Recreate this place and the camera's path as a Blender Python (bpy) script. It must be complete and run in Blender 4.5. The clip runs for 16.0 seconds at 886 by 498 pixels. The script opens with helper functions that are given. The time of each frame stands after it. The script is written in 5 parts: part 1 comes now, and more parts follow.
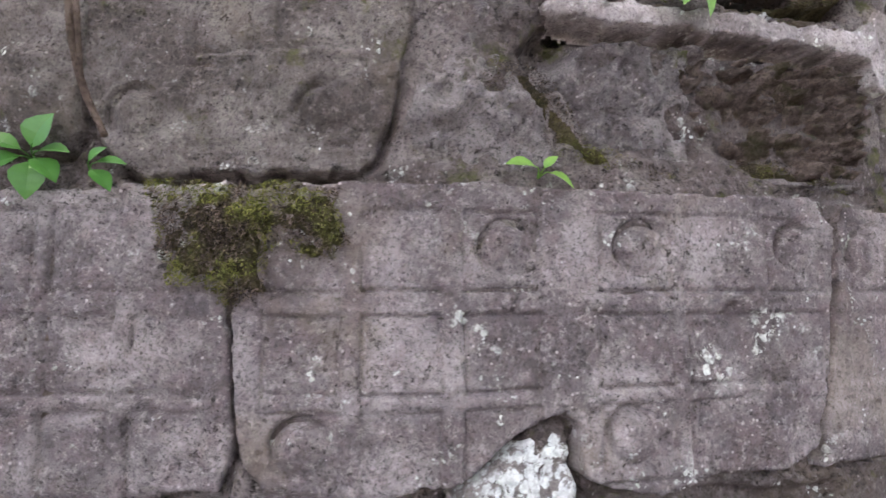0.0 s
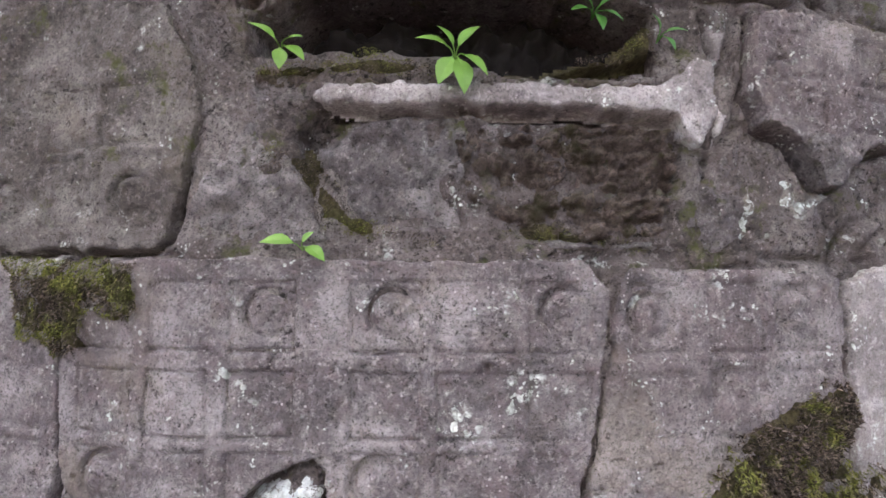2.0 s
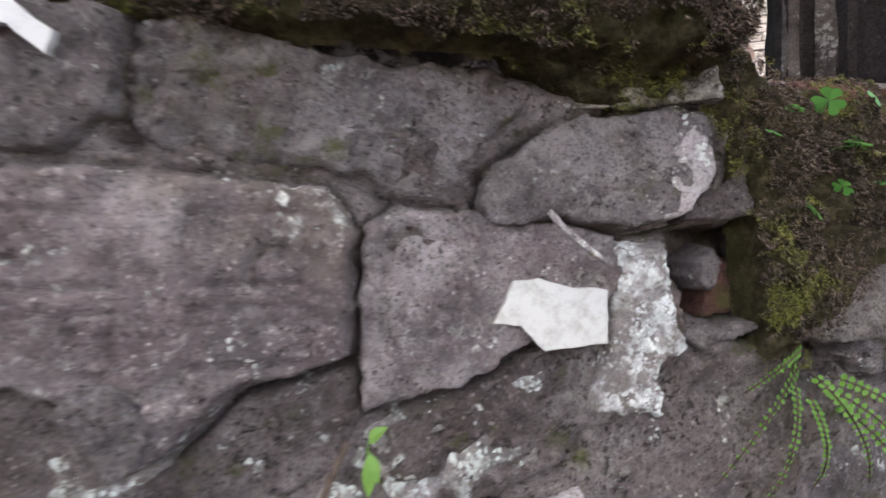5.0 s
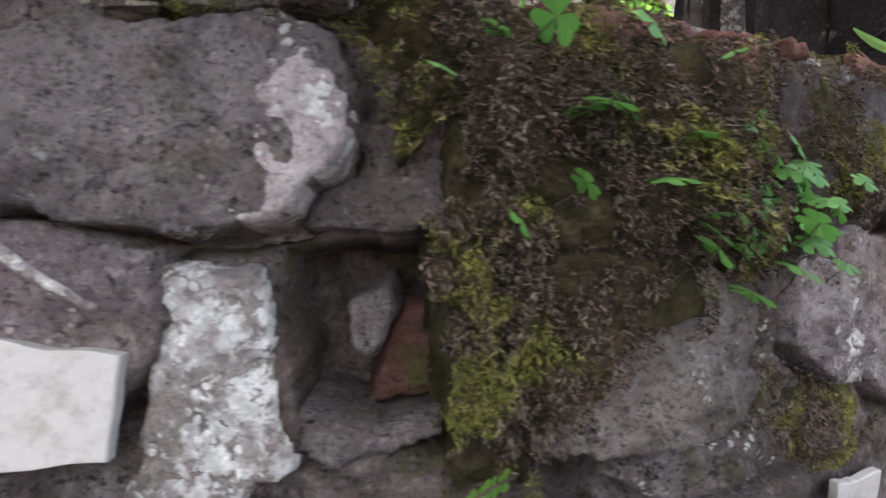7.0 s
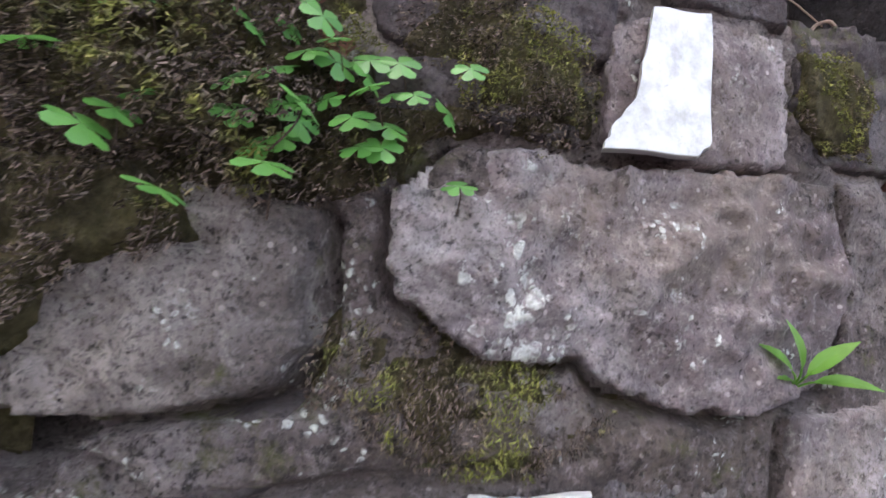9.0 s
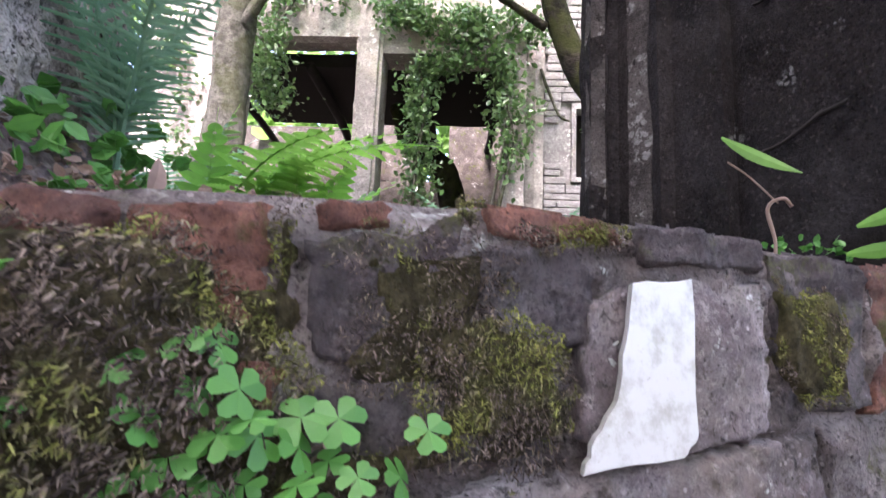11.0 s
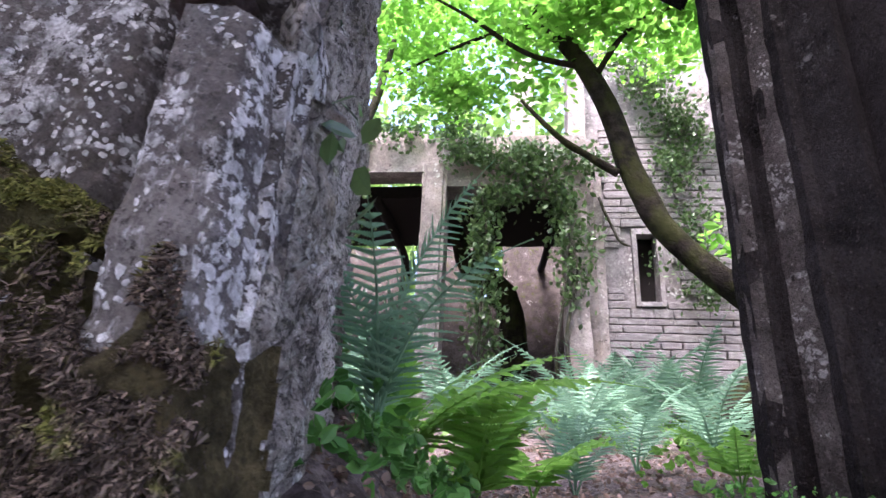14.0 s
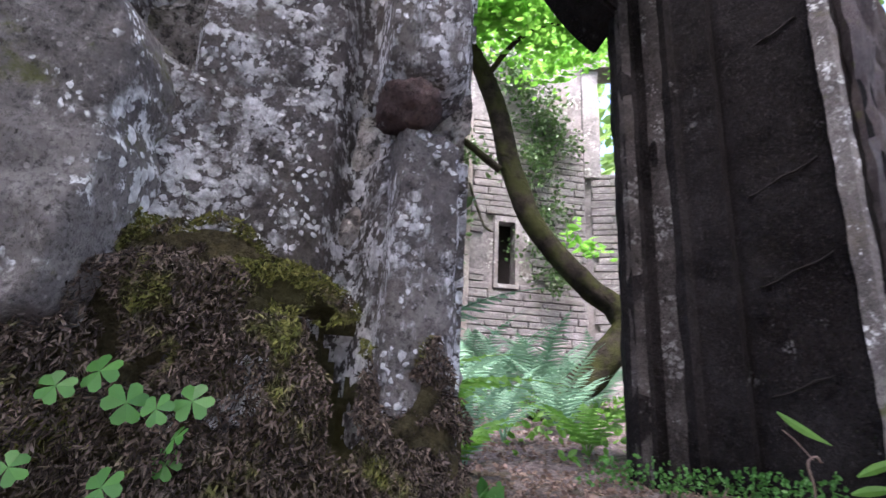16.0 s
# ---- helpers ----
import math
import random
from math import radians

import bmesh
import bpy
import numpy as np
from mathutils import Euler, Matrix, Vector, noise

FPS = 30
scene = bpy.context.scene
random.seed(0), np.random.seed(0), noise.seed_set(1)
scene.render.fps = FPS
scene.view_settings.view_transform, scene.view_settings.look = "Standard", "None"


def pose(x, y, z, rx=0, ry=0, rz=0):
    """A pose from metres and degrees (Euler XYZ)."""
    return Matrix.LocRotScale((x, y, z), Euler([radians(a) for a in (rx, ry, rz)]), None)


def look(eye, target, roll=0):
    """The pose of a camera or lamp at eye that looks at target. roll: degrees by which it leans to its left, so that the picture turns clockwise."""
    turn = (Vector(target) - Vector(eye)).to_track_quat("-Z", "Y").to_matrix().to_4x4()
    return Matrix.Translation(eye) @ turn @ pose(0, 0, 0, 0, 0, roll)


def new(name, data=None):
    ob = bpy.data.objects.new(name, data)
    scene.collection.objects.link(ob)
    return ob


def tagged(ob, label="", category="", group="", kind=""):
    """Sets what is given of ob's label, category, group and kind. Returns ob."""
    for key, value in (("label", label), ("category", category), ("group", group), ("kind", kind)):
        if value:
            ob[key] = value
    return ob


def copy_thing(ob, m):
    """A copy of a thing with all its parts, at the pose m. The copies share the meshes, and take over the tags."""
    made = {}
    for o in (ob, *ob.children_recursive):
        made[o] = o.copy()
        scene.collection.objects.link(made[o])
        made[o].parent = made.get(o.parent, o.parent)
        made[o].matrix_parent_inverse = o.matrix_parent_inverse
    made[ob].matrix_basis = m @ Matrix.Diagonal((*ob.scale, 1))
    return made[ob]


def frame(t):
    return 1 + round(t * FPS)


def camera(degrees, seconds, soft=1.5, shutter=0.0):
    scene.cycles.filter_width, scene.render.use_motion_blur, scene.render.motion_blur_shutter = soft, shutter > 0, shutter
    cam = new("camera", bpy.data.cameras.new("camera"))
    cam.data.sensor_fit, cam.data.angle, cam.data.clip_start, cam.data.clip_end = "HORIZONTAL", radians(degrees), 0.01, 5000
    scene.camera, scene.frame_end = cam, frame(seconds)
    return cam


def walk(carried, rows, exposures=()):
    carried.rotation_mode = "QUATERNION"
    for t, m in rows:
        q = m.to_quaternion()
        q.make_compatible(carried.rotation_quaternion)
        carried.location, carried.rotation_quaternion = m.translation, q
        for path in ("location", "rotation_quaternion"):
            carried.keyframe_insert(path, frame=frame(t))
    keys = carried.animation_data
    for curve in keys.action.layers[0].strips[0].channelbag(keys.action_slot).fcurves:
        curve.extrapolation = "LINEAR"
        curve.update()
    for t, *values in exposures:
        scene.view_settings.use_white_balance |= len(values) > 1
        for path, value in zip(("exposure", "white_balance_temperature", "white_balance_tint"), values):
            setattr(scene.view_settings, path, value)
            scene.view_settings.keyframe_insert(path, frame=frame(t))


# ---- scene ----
cam = camera(78.0, 16.0, shutter=0.3)
PATH = [
    (0.0, pose(0.093, 0.272, 1.108, 95.71, 0.27, -12.80)),
    (0.5, pose(0.241, 0.231, 1.116, 96.01, -0.11, -8.63)),
    (1.0, pose(0.381, 0.192, 1.146, 95.32, -0.37, -5.21)),
    (1.5, pose(0.521, 0.138, 1.200, 94.56, -0.40, -2.02)),
    (2.0, pose(0.590, 0.110, 1.210, 94.89, -0.39, -0.95)),
    (2.5, pose(0.639, 0.065, 1.259, 93.90, -0.13, -1.27)),
    (3.0, pose(0.723, -0.008, 1.306, 93.45, 0.22, -1.15)),
    (3.5, pose(0.865, -0.025, 1.394, 92.09, 0.54, 0.00)),
    (4.0, pose(1.111, 0.083, 1.541, 89.79, 1.11, 1.37)),
    (4.2, pose(1.234, 0.168, 1.596, 89.40, 1.75, 2.60)),
    (6.3, pose(1.786, 0.763, 1.635, 90.34, -2.78, -9.49)),
    (6.5, pose(1.816, 0.778, 1.633, 90.08, -3.10, -9.02)),
    (7.0, pose(1.971, 0.790, 1.643, 90.66, -2.82, -4.06)),
    (7.5, pose(2.140, 0.787, 1.629, 90.75, -3.25, 2.01)),
    (8.0, pose(2.310, 0.815, 1.564, 92.73, -3.29, 8.35)),
    (8.2, pose(2.357, 0.832, 1.539, 93.48, -3.21, 10.46)),
    (10.3, pose(2.447, 0.979, 1.708, 98.21, -3.02, 3.89)),
    (10.5, pose(2.434, 0.977, 1.730, 98.56, -3.00, 3.54)),
    (11.0, pose(2.404, 0.949, 1.775, 99.89, -2.62, 3.09)),
    (11.5, pose(2.370, 0.918, 1.832, 101.84, -2.90, 4.47)),
    (12.0, pose(2.335, 0.884, 1.885, 104.44, -3.00, 5.85)),
    (12.5, pose(2.299, 0.868, 1.915, 106.85, -3.06, 6.64)),
    (13.0, pose(2.248, 0.849, 1.946, 108.59, -3.12, 6.63)),
    (13.5, pose(2.164, 0.796, 1.963, 109.84, -3.01, 7.28)),
    (14.0, pose(2.094, 0.789, 1.986, 110.28, -2.83, 6.68)),
    (14.5, pose(2.010, 0.788, 1.991, 109.56, -2.86, 4.71)),
    (15.0, pose(1.922, 0.773, 2.006, 108.21, -2.83, 1.49)),
    (15.5, pose(1.864, 0.716, 2.022, 107.58, -2.92, -3.22)),
    (16.0, pose(1.831, 0.630, 2.027, 107.33, -2.96, -10.14)),
]
walk(cam, PATH, [(0.0, 3.2, 6800, 20), (4.2, 3.25, 6800, 20), (6.5, 2.85, 6800, 21), (8.2, 3.5, 6650, 21), (10.5, 3.4, 6300, 25), (11.5, 3.35, 6200, 26), (13.0, 3.1, 6050, 31), (14.0, 2.85, 6050, 32), (16.0, 2.65, 6100, 26)])

# ---- light ----
world = bpy.data.worlds.new("overcast_sky")
scene.world = world
world.use_nodes = True
wn = world.node_tree.nodes
sky = wn.new("ShaderNodeTexSky")
sky.sky_type, sky.sun_disc = "NISHITA", False
sky.sun_elevation, sky.sun_rotation = radians(62), radians(192)
sky.air_density, sky.dust_density = 1.0, 4.0
world.node_tree.links.new(sky.outputs[0], wn["Background"].inputs[0])
wn["Background"].inputs[1].default_value = 0.15
sun = new("sun", bpy.data.lights.new("sun", "SUN"))
sun.data.energy, sun.data.angle, sun.data.color = 3.0, radians(20), (1.0, 0.95, 0.88)
sun.matrix_world = look((0, 0, 0), (0.1, 0.45, -0.88))

# ---- materials ----


class Nodes:
    """A small builder for node materials."""

    def __init__(self, name):
        self.mat = bpy.data.materials.new(name)
        self.mat.use_nodes = True
        self.tree = self.mat.node_tree
        self.out = self.tree.nodes["Material Output"]
        self.bsdf = self.tree.nodes["Principled BSDF"]
        self.coord = self.tree.nodes.new("ShaderNodeTexCoord").outputs["Object"]

    def add(self, kind, **inputs):
        n = self.tree.nodes.new(kind)
        for k, v in inputs.items():
            k = k.replace("_", " ")
            self.put(n.inputs[k], v)
        return n

    def put(self, socket, v):
        if isinstance(v, bpy.types.NodeSocket):
            self.tree.links.new(v, socket)
        else:
            socket.default_value = v

    def noise(self, scale, detail=6.0, rough=0.6):
        return self.add("ShaderNodeTexNoise", Vector=self.coord, Scale=scale, Detail=detail, Roughness=rough).outputs["Fac"]

    def voronoi(self, scale):
        return self.add("ShaderNodeTexVoronoi", Vector=self.coord, Scale=scale, Randomness=1.0).outputs["Distance"]

    def ramp(self, fac, lo, hi):
        n = self.add("ShaderNodeMapRange", Value=fac)
        n.inputs["From Min"].default_value, n.inputs["From Max"].default_value = lo, hi
        n.interpolation_type = "SMOOTHSTEP"
        return n.outputs["Result"]

    def mix(self, fac, a, b, kind="MIX"):
        n = self.tree.nodes.new("ShaderNodeMix")
        n.data_type, n.blend_type = "RGBA", kind
        self.put(n.inputs[0], fac)
        for s, v in ((n.inputs[6], a), (n.inputs[7], b)):
            self.put(s, v if isinstance(v, bpy.types.NodeSocket) else (*v, 1.0))
        return n.outputs[2]

    def math(self, op, a, b=0.0):
        n = self.tree.nodes.new("ShaderNodeMath")
        n.operation = op
        self.put(n.inputs[0], a)
        self.put(n.inputs[1], b)
        return n.outputs[0]

    def finish(self, colour, rough=0.9, height=None, strength=0.5, distance=0.01, spec=0.25):
        self.put(self.bsdf.inputs["Base Color"], colour if isinstance(colour, bpy.types.NodeSocket) else (*colour, 1.0))
        self.put(self.bsdf.inputs["Roughness"], rough)
        self.bsdf.inputs["Specular IOR Level"].default_value = spec
        if height is not None:
            b = self.add("ShaderNodeBump", Strength=strength, Distance=distance, Height=height)
            self.tree.links.new(b.outputs[0], self.bsdf.inputs["Normal"])
        return self.mat


def stone_material(name, dark, light, tint, lichen=0.3, lichen_colour=(0.62, 0.64, 0.60), moss=0.0, scale=1.0, pits=1.0, bump=0.6, streak=False, pocks=0.2, spec=0.2):
    """Weathered stone: mottled, stained, pitted, with crusts of pale lichen and some moss film."""
    n = Nodes(name)
    shift = n.add("ShaderNodeVectorMath", Vector=n.add("ShaderNodeObjectInfo").outputs["Random"])
    shift.operation = "SCALE"
    shift.inputs["Scale"].default_value = 7.0
    mv = n.add("ShaderNodeVectorMath", Vector=n.coord)
    mv.operation = "ADD"
    n.put(mv.inputs[1], shift.outputs[0])
    n.coord = mv.outputs[0]
    big = n.noise(7 * scale, 5, 0.6)
    mid = n.noise(32 * scale, 8, 0.7)
    fine = n.noise(230 * scale, 6, 0.8)
    c = n.mix(n.ramp(big, 0.36, 0.64), dark, light)
    c = n.mix(n.math("MULTIPLY", n.ramp(n.noise(3.2 * scale, 4, 0.6), 0.45, 0.62), 0.6), c, [v * 0.62 for v in tint])
    c = n.mix(n.math("MULTIPLY", n.ramp(mid, 0.4, 0.75), 0.8), c, tint)
    c = n.mix(n.math("MULTIPLY", n.ramp(fine, 0.47, 0.64), 0.7), c, [v * 0.4 for v in dark])
    c = n.mix(n.math("MULTIPLY", n.ramp(n.noise(80 * scale, 9, 0.82), 0.50, 0.66), 0.5), c, [min(1, v * 1.45) for v in light])
    c = n.mix(n.math("MULTIPLY", n.ramp(n.noise(15 * scale, 9, 0.78), 0.5, 0.66), 0.55), c, [v * 0.55 for v in dark])
    pit = n.ramp(n.add("ShaderNodeTexVoronoi", Vector=n.coord, Scale=120 * scale).outputs["Distance"], 0.32, 0.12)
    few = n.ramp(n.noise(45 * scale, 3), 0.48, 0.58)
    small = n.ramp(n.noise(165 * scale, 5, 0.65), 0.57, 0.65)
    small = n.math("MULTIPLY", small, n.ramp(n.noise(70 * scale, 4, 0.7), 0.46, 0.56))
    pit = n.math("MULTIPLY", n.math("MAXIMUM", n.math("MULTIPLY", n.math("MULTIPLY", pit, few), 0.3), small), pits)
    c = n.mix(n.math("MULTIPLY", pit, 0.85), c, (0.03, 0.026, 0.025))
    pock = n.math("MULTIPLY", n.ramp(n.noise(75 * scale, 7, 0.75), 0.59 - 0.09 * pocks, 0.65 - 0.09 * pocks), n.ramp(n.noise(9 * scale, 5, 0.7), 0.50 - 0.2 * pocks, 0.62 - 0.2 * pocks))
    c = n.mix(n.math("MULTIPLY", pock, 0.8), c, [v * 0.22 for v in dark])
    speck = n.math("MULTIPLY", n.ramp(n.add("ShaderNodeTexVoronoi", Vector=n.coord, Scale=75 * scale).outputs["Distance"], 0.19, 0.13), n.ramp(n.noise(16 * scale, 4, 0.7), 0.52, 0.58))
    c = n.mix(n.math("MULTIPLY", speck, 0.55), c, [min(1, v * 1.6) for v in light])
    ochre = n.math("MULTIPLY", n.ramp(n.noise(4.5 * scale, 6, 0.65), 0.52, 0.68), 0.4)
    c = n.mix(ochre, c, [light[0] * 0.62, light[1] * 0.56, light[2] * 0.44])
    if moss:
        c = n.mix(n.math("MULTIPLY", n.ramp(n.noise(11 * scale, 7, 0.7), 0.62 - 0.2 * moss, 0.72 - 0.1 * moss), 0.85), c, (0.07, 0.075, 0.022))
    if lichen:
        w = n.add("ShaderNodeTexNoise", Vector=n.coord, Scale=60.0, Detail=5.0)
        wv = n.add("ShaderNodeVectorMath", Vector=w.outputs["Color"])
        wv.operation = "SCALE"
        wv.inputs["Scale"].default_value = 0.018
        v2 = n.add("ShaderNodeVectorMath", Vector=n.coord)
        v2.operation = "ADD"
        n.put(v2.inputs[1], wv.outputs[0])
        spots = n.ramp(n.add("ShaderNodeTexVoronoi", Vector=v2.outputs[0], Scale=52 * scale).outputs["Distance"], 0.42, 0.35)
        whole = n.coord
        if streak:
            run = n.add("ShaderNodeVectorMath", Vector=n.coord)
            run.operation = "MULTIPLY"
            run.inputs[1].default_value = (3.0, 3.0, 0.7)
            n.coord = run.outputs[0]
        patch = n.ramp(n.noise(6.5 * scale, 6, 0.7), 0.66 - 0.28 * lichen, 0.74 - 0.22 * lichen)
        n.coord = whole
        crust = n.ramp(n.noise(48 * scale, 9, 0.72), 0.60 - 0.12 * lichen, 0.62 - 0.11 * lichen)
        dots = n.ramp(n.add("ShaderNodeTexVoronoi", Vector=v2.outputs[0], Scale=110 * scale).outputs["Distance"], 0.40, 0.32)
        dots = n.math("MULTIPLY", dots, n.ramp(n.noise(20 * scale, 4, 0.6), 0.60 - 0.14 * lichen, 0.66 - 0.14 * lichen))
        spread = n.ramp(n.noise(13 * scale, 5, 0.65), 0.60 - 0.25 * lichen, 0.67 - 0.25 * lichen)
        mask = n.math("MAXIMUM", n.math("MULTIPLY", patch, n.math("MAXIMUM", n.math("MULTIPLY", spots, spread), crust)), n.math("MULTIPLY", dots, spread))
        lc = n.mix(n.ramp(n.noise(130, 5), 0.35, 0.65), [v * 0.62 for v in lichen_colour], lichen_colour)
        c = n.mix(n.math("MULTIPLY", mask, 0.92), c, lc)
    else:
        mask = 0.0
    h = n.math("ADD", n.math("ADD", n.math("MULTIPLY", mid, 0.8), n.math("MULTIPLY", fine, 0.25)), n.math("MULTIPLY", mask, 0.22))
    h = n.math("SUBTRACT", h, n.math("MULTIPLY", n.math("MAXIMUM", pit, pock), 0.5))
    return n.finish(c, 0.93, h, bump, 0.02, spec)


def earth_material(name, dark, light, scale=1.0):
    n = Nodes(name)
    a, b, f = n.noise(18 * scale, 8, 0.7), n.noise(90 * scale, 6, 0.75), n.noise(5 * scale, 4)
    c = n.mix(n.ramp(a, 0.35, 0.68), dark, light)
    c = n.mix(n.math("MULTIPLY", n.ramp(b, 0.42, 0.72), 0.7), c, [v * 0.25 for v in dark])
    c = n.mix(n.math("MULTIPLY", n.ramp(f, 0.5, 0.68), 0.5), c, (0.06, 0.062, 0.02))
    return n.finish(c, 0.97, n.math("ADD", n.math("MULTIPLY", a, 0.6), n.math("MULTIPLY", b, 0.6)), 1.0, 0.03, 0.1)


def leaf_material(name, dark, light, glow=0.5, gloss=0.45):
    n = Nodes(name)
    r = n.add("ShaderNodeNewGeometry").outputs["Random Per Island"]
    c = n.mix(r, dark, light)
    c = n.mix(n.math("MULTIPLY", n.ramp(n.noise(60, 4), 0.4, 0.7), 0.3), c, [v * 0.6 for v in dark])
    n.finish(c, gloss, None, spec=0.35)
    t = n.add("ShaderNodeBsdfTranslucent", Color=n.mix(0.5, c, [min(1, v * 1.6) for v in light]))
    m = n.add("ShaderNodeMixShader", Fac=glow)
    n.tree.links.new(n.bsdf.outputs[0], m.inputs[1])
    n.tree.links.new(t.outputs[0], m.inputs[2])
    n.tree.links.new(m.outputs[0], n.out.inputs[0])
    return n.mat


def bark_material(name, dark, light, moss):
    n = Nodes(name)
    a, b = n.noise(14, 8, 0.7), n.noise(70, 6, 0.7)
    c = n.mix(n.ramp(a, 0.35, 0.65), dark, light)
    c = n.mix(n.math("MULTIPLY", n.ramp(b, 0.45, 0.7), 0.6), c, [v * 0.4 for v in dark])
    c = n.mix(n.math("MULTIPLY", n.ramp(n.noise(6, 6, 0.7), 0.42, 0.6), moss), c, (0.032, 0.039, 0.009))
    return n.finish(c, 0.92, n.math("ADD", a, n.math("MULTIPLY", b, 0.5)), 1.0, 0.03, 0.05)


M_SLAB = stone_material("carved_stone", (0.098, 0.083, 0.086), (0.30, 0.27, 0.268), (0.17, 0.128, 0.131), lichen=0.3, pits=1.0, bump=0.8)
M_RUB = stone_material("grey_rubble_stone", (0.09, 0.077, 0.079), (0.26, 0.235, 0.232), (0.16, 0.13, 0.13), lichen=0.22, moss=0.25, bump=1.0)
M_STAIN = stone_material("brown_stained_stone", (0.068, 0.056, 0.052), (0.21, 0.186, 0.174), (0.125, 0.102, 0.095), lichen=0.25, moss=0.3, bump=0.9)
M_BROWN = stone_material("earthy_and_shade_stone", (0.06, 0.048, 0.044), (0.16, 0.14, 0.13), (0.10, 0.08, 0.07), lichen=0.25, moss=0.45, bump=1.0)
M_LICH = stone_material("lichened_stone", (0.15, 0.135, 0.13), (0.26, 0.24, 0.23), (0.18, 0.155, 0.145), lichen=0.92, lichen_colour=(0.62, 0.65, 0.64), pits=0.5)
M_MORTAR = stone_material("old_mortar", (0.072, 0.058, 0.055), (0.225, 0.195, 0.19), (0.135, 0.105, 0.10), lichen=0.3, moss=0.3, pocks=0.45, bump=1.0)
M_SPOT = stone_material("lichen_spotted_stone", (0.11, 0.098, 0.094), (0.25, 0.228, 0.218), (0.16, 0.14, 0.13), lichen=0.75, lichen_colour=(0.52, 0.56, 0.53))
M_PALE = stone_material("pale_lime_mortar", (0.17, 0.15, 0.147), (0.38, 0.345, 0.342), (0.23, 0.195, 0.195), lichen=0.4, pits=0.5)
M_PIER = stone_material("pier_stone", (0.055, 0.049, 0.05), (0.15, 0.135, 0.132), (0.09, 0.077, 0.075), lichen=0.88, lichen_colour=(0.80, 0.80, 0.82), scale=1.15, bump=1.0)
M_COLUMN = stone_material("column_stone", (0.10, 0.09, 0.09), (0.19, 0.175, 0.17), (0.14, 0.12, 0.115), lichen=0.8, lichen_colour=(0.8, 0.8, 0.83), scale=1.2, streak=True, bump=1.0)
M_RENDER = stone_material("pitted_reveal_render", (0.19, 0.17, 0.156), (0.60, 0.565, 0.53), (0.35, 0.305, 0.275), lichen=0.4, lichen_colour=(0.72, 0.72, 0.69), scale=0.9, pocks=0.8, bump=1.0, moss=0.2)
# Near-black on purpose: the shade on jamb, lintel and corbel is in this colour.
M_JAMB = stone_material("shade_dark_jamb_stone", (0.0048, 0.0044, 0.0047), (0.02, 0.018, 0.0188), (0.0105, 0.0083, 0.0083), lichen=0.15, lichen_colour=(0.085, 0.085, 0.085), scale=0.7, spec=0.03)
M_ARRIS = stone_material("worn_lit_arris", (0.018, 0.016, 0.016), (0.06, 0.055, 0.053), (0.034, 0.029, 0.029), lichen=0.45, lichen_colour=(0.15, 0.15, 0.15), scale=0.9, spec=0.03)
M_BLOCK = stone_material("grey_block_stone", (0.085, 0.077, 0.074), (0.21, 0.195, 0.186), (0.13, 0.115, 0.108), lichen=0.45, lichen_colour=(0.75, 0.76, 0.76), moss=0.2)
M_BRICK = stone_material("blackened_brick", (0.055, 0.05, 0.053), (0.10, 0.088, 0.09), (0.085, 0.06, 0.062), lichen=0.1, moss=0.35, bump=0.9)
M_BRICK_RED = stone_material("red_brick", (0.10, 0.045, 0.035), (0.19, 0.085, 0.06), (0.08, 0.055, 0.055), lichen=0.05, moss=0.3, bump=0.9)
M_STUMP = stone_material("dark_red_sandstone", (0.055, 0.036, 0.034), (0.115, 0.076, 0.07), (0.08, 0.055, 0.052), lichen=0.1, bump=1.0)
M_FACADE = stone_material("facade_stone", (0.19, 0.168, 0.16), (0.40, 0.362, 0.345), (0.26, 0.22, 0.21), lichen=0.3, scale=0.25, pits=0.5, bump=0.5)
M_TOWER = stone_material("tower_stone", (0.15, 0.14, 0.142), (0.33, 0.312, 0.317), (0.21, 0.19, 0.19), lichen=0.4, scale=0.4, pits=0.6)
M_EARTH = earth_material("crumbly_earth", (0.09, 0.068, 0.058), (0.25, 0.194, 0.17), 2.6)
M_SOIL = earth_material("leaf_mould", (0.085, 0.067, 0.064), (0.27, 0.222, 0.214), 1.4)
M_LEAF = leaf_material("sorrel_leaf", (0.035, 0.125, 0.025), (0.08, 0.22, 0.045), 0.35)
M_LEAF_Y = leaf_material("pale_sprout_leaf", (0.10, 0.24, 0.04), (0.20, 0.36, 0.08), 0.35)
# Greens lifted so that the sky's sheen on the fronds sits in the colour.
M_FERN = leaf_material("blue_green_fern", (0.07, 0.16, 0.095), (0.16, 0.29, 0.19), 0.4)
M_FERN_Y = leaf_material("bright_fern", (0.06, 0.16, 0.02), (0.14, 0.30, 0.05), 0.5)
M_CANOPY = leaf_material("beech_leaf", (0.085, 0.24, 0.03), (0.18, 0.40, 0.06), 0.6)
M_IVY = leaf_material("ivy_leaf", (0.028, 0.065, 0.022), (0.10, 0.17, 0.06), 0.2, 0.3)
M_WOODS = leaf_material("woodland_leaf", (0.05, 0.11, 0.022), (0.18, 0.31, 0.075), 0.5)


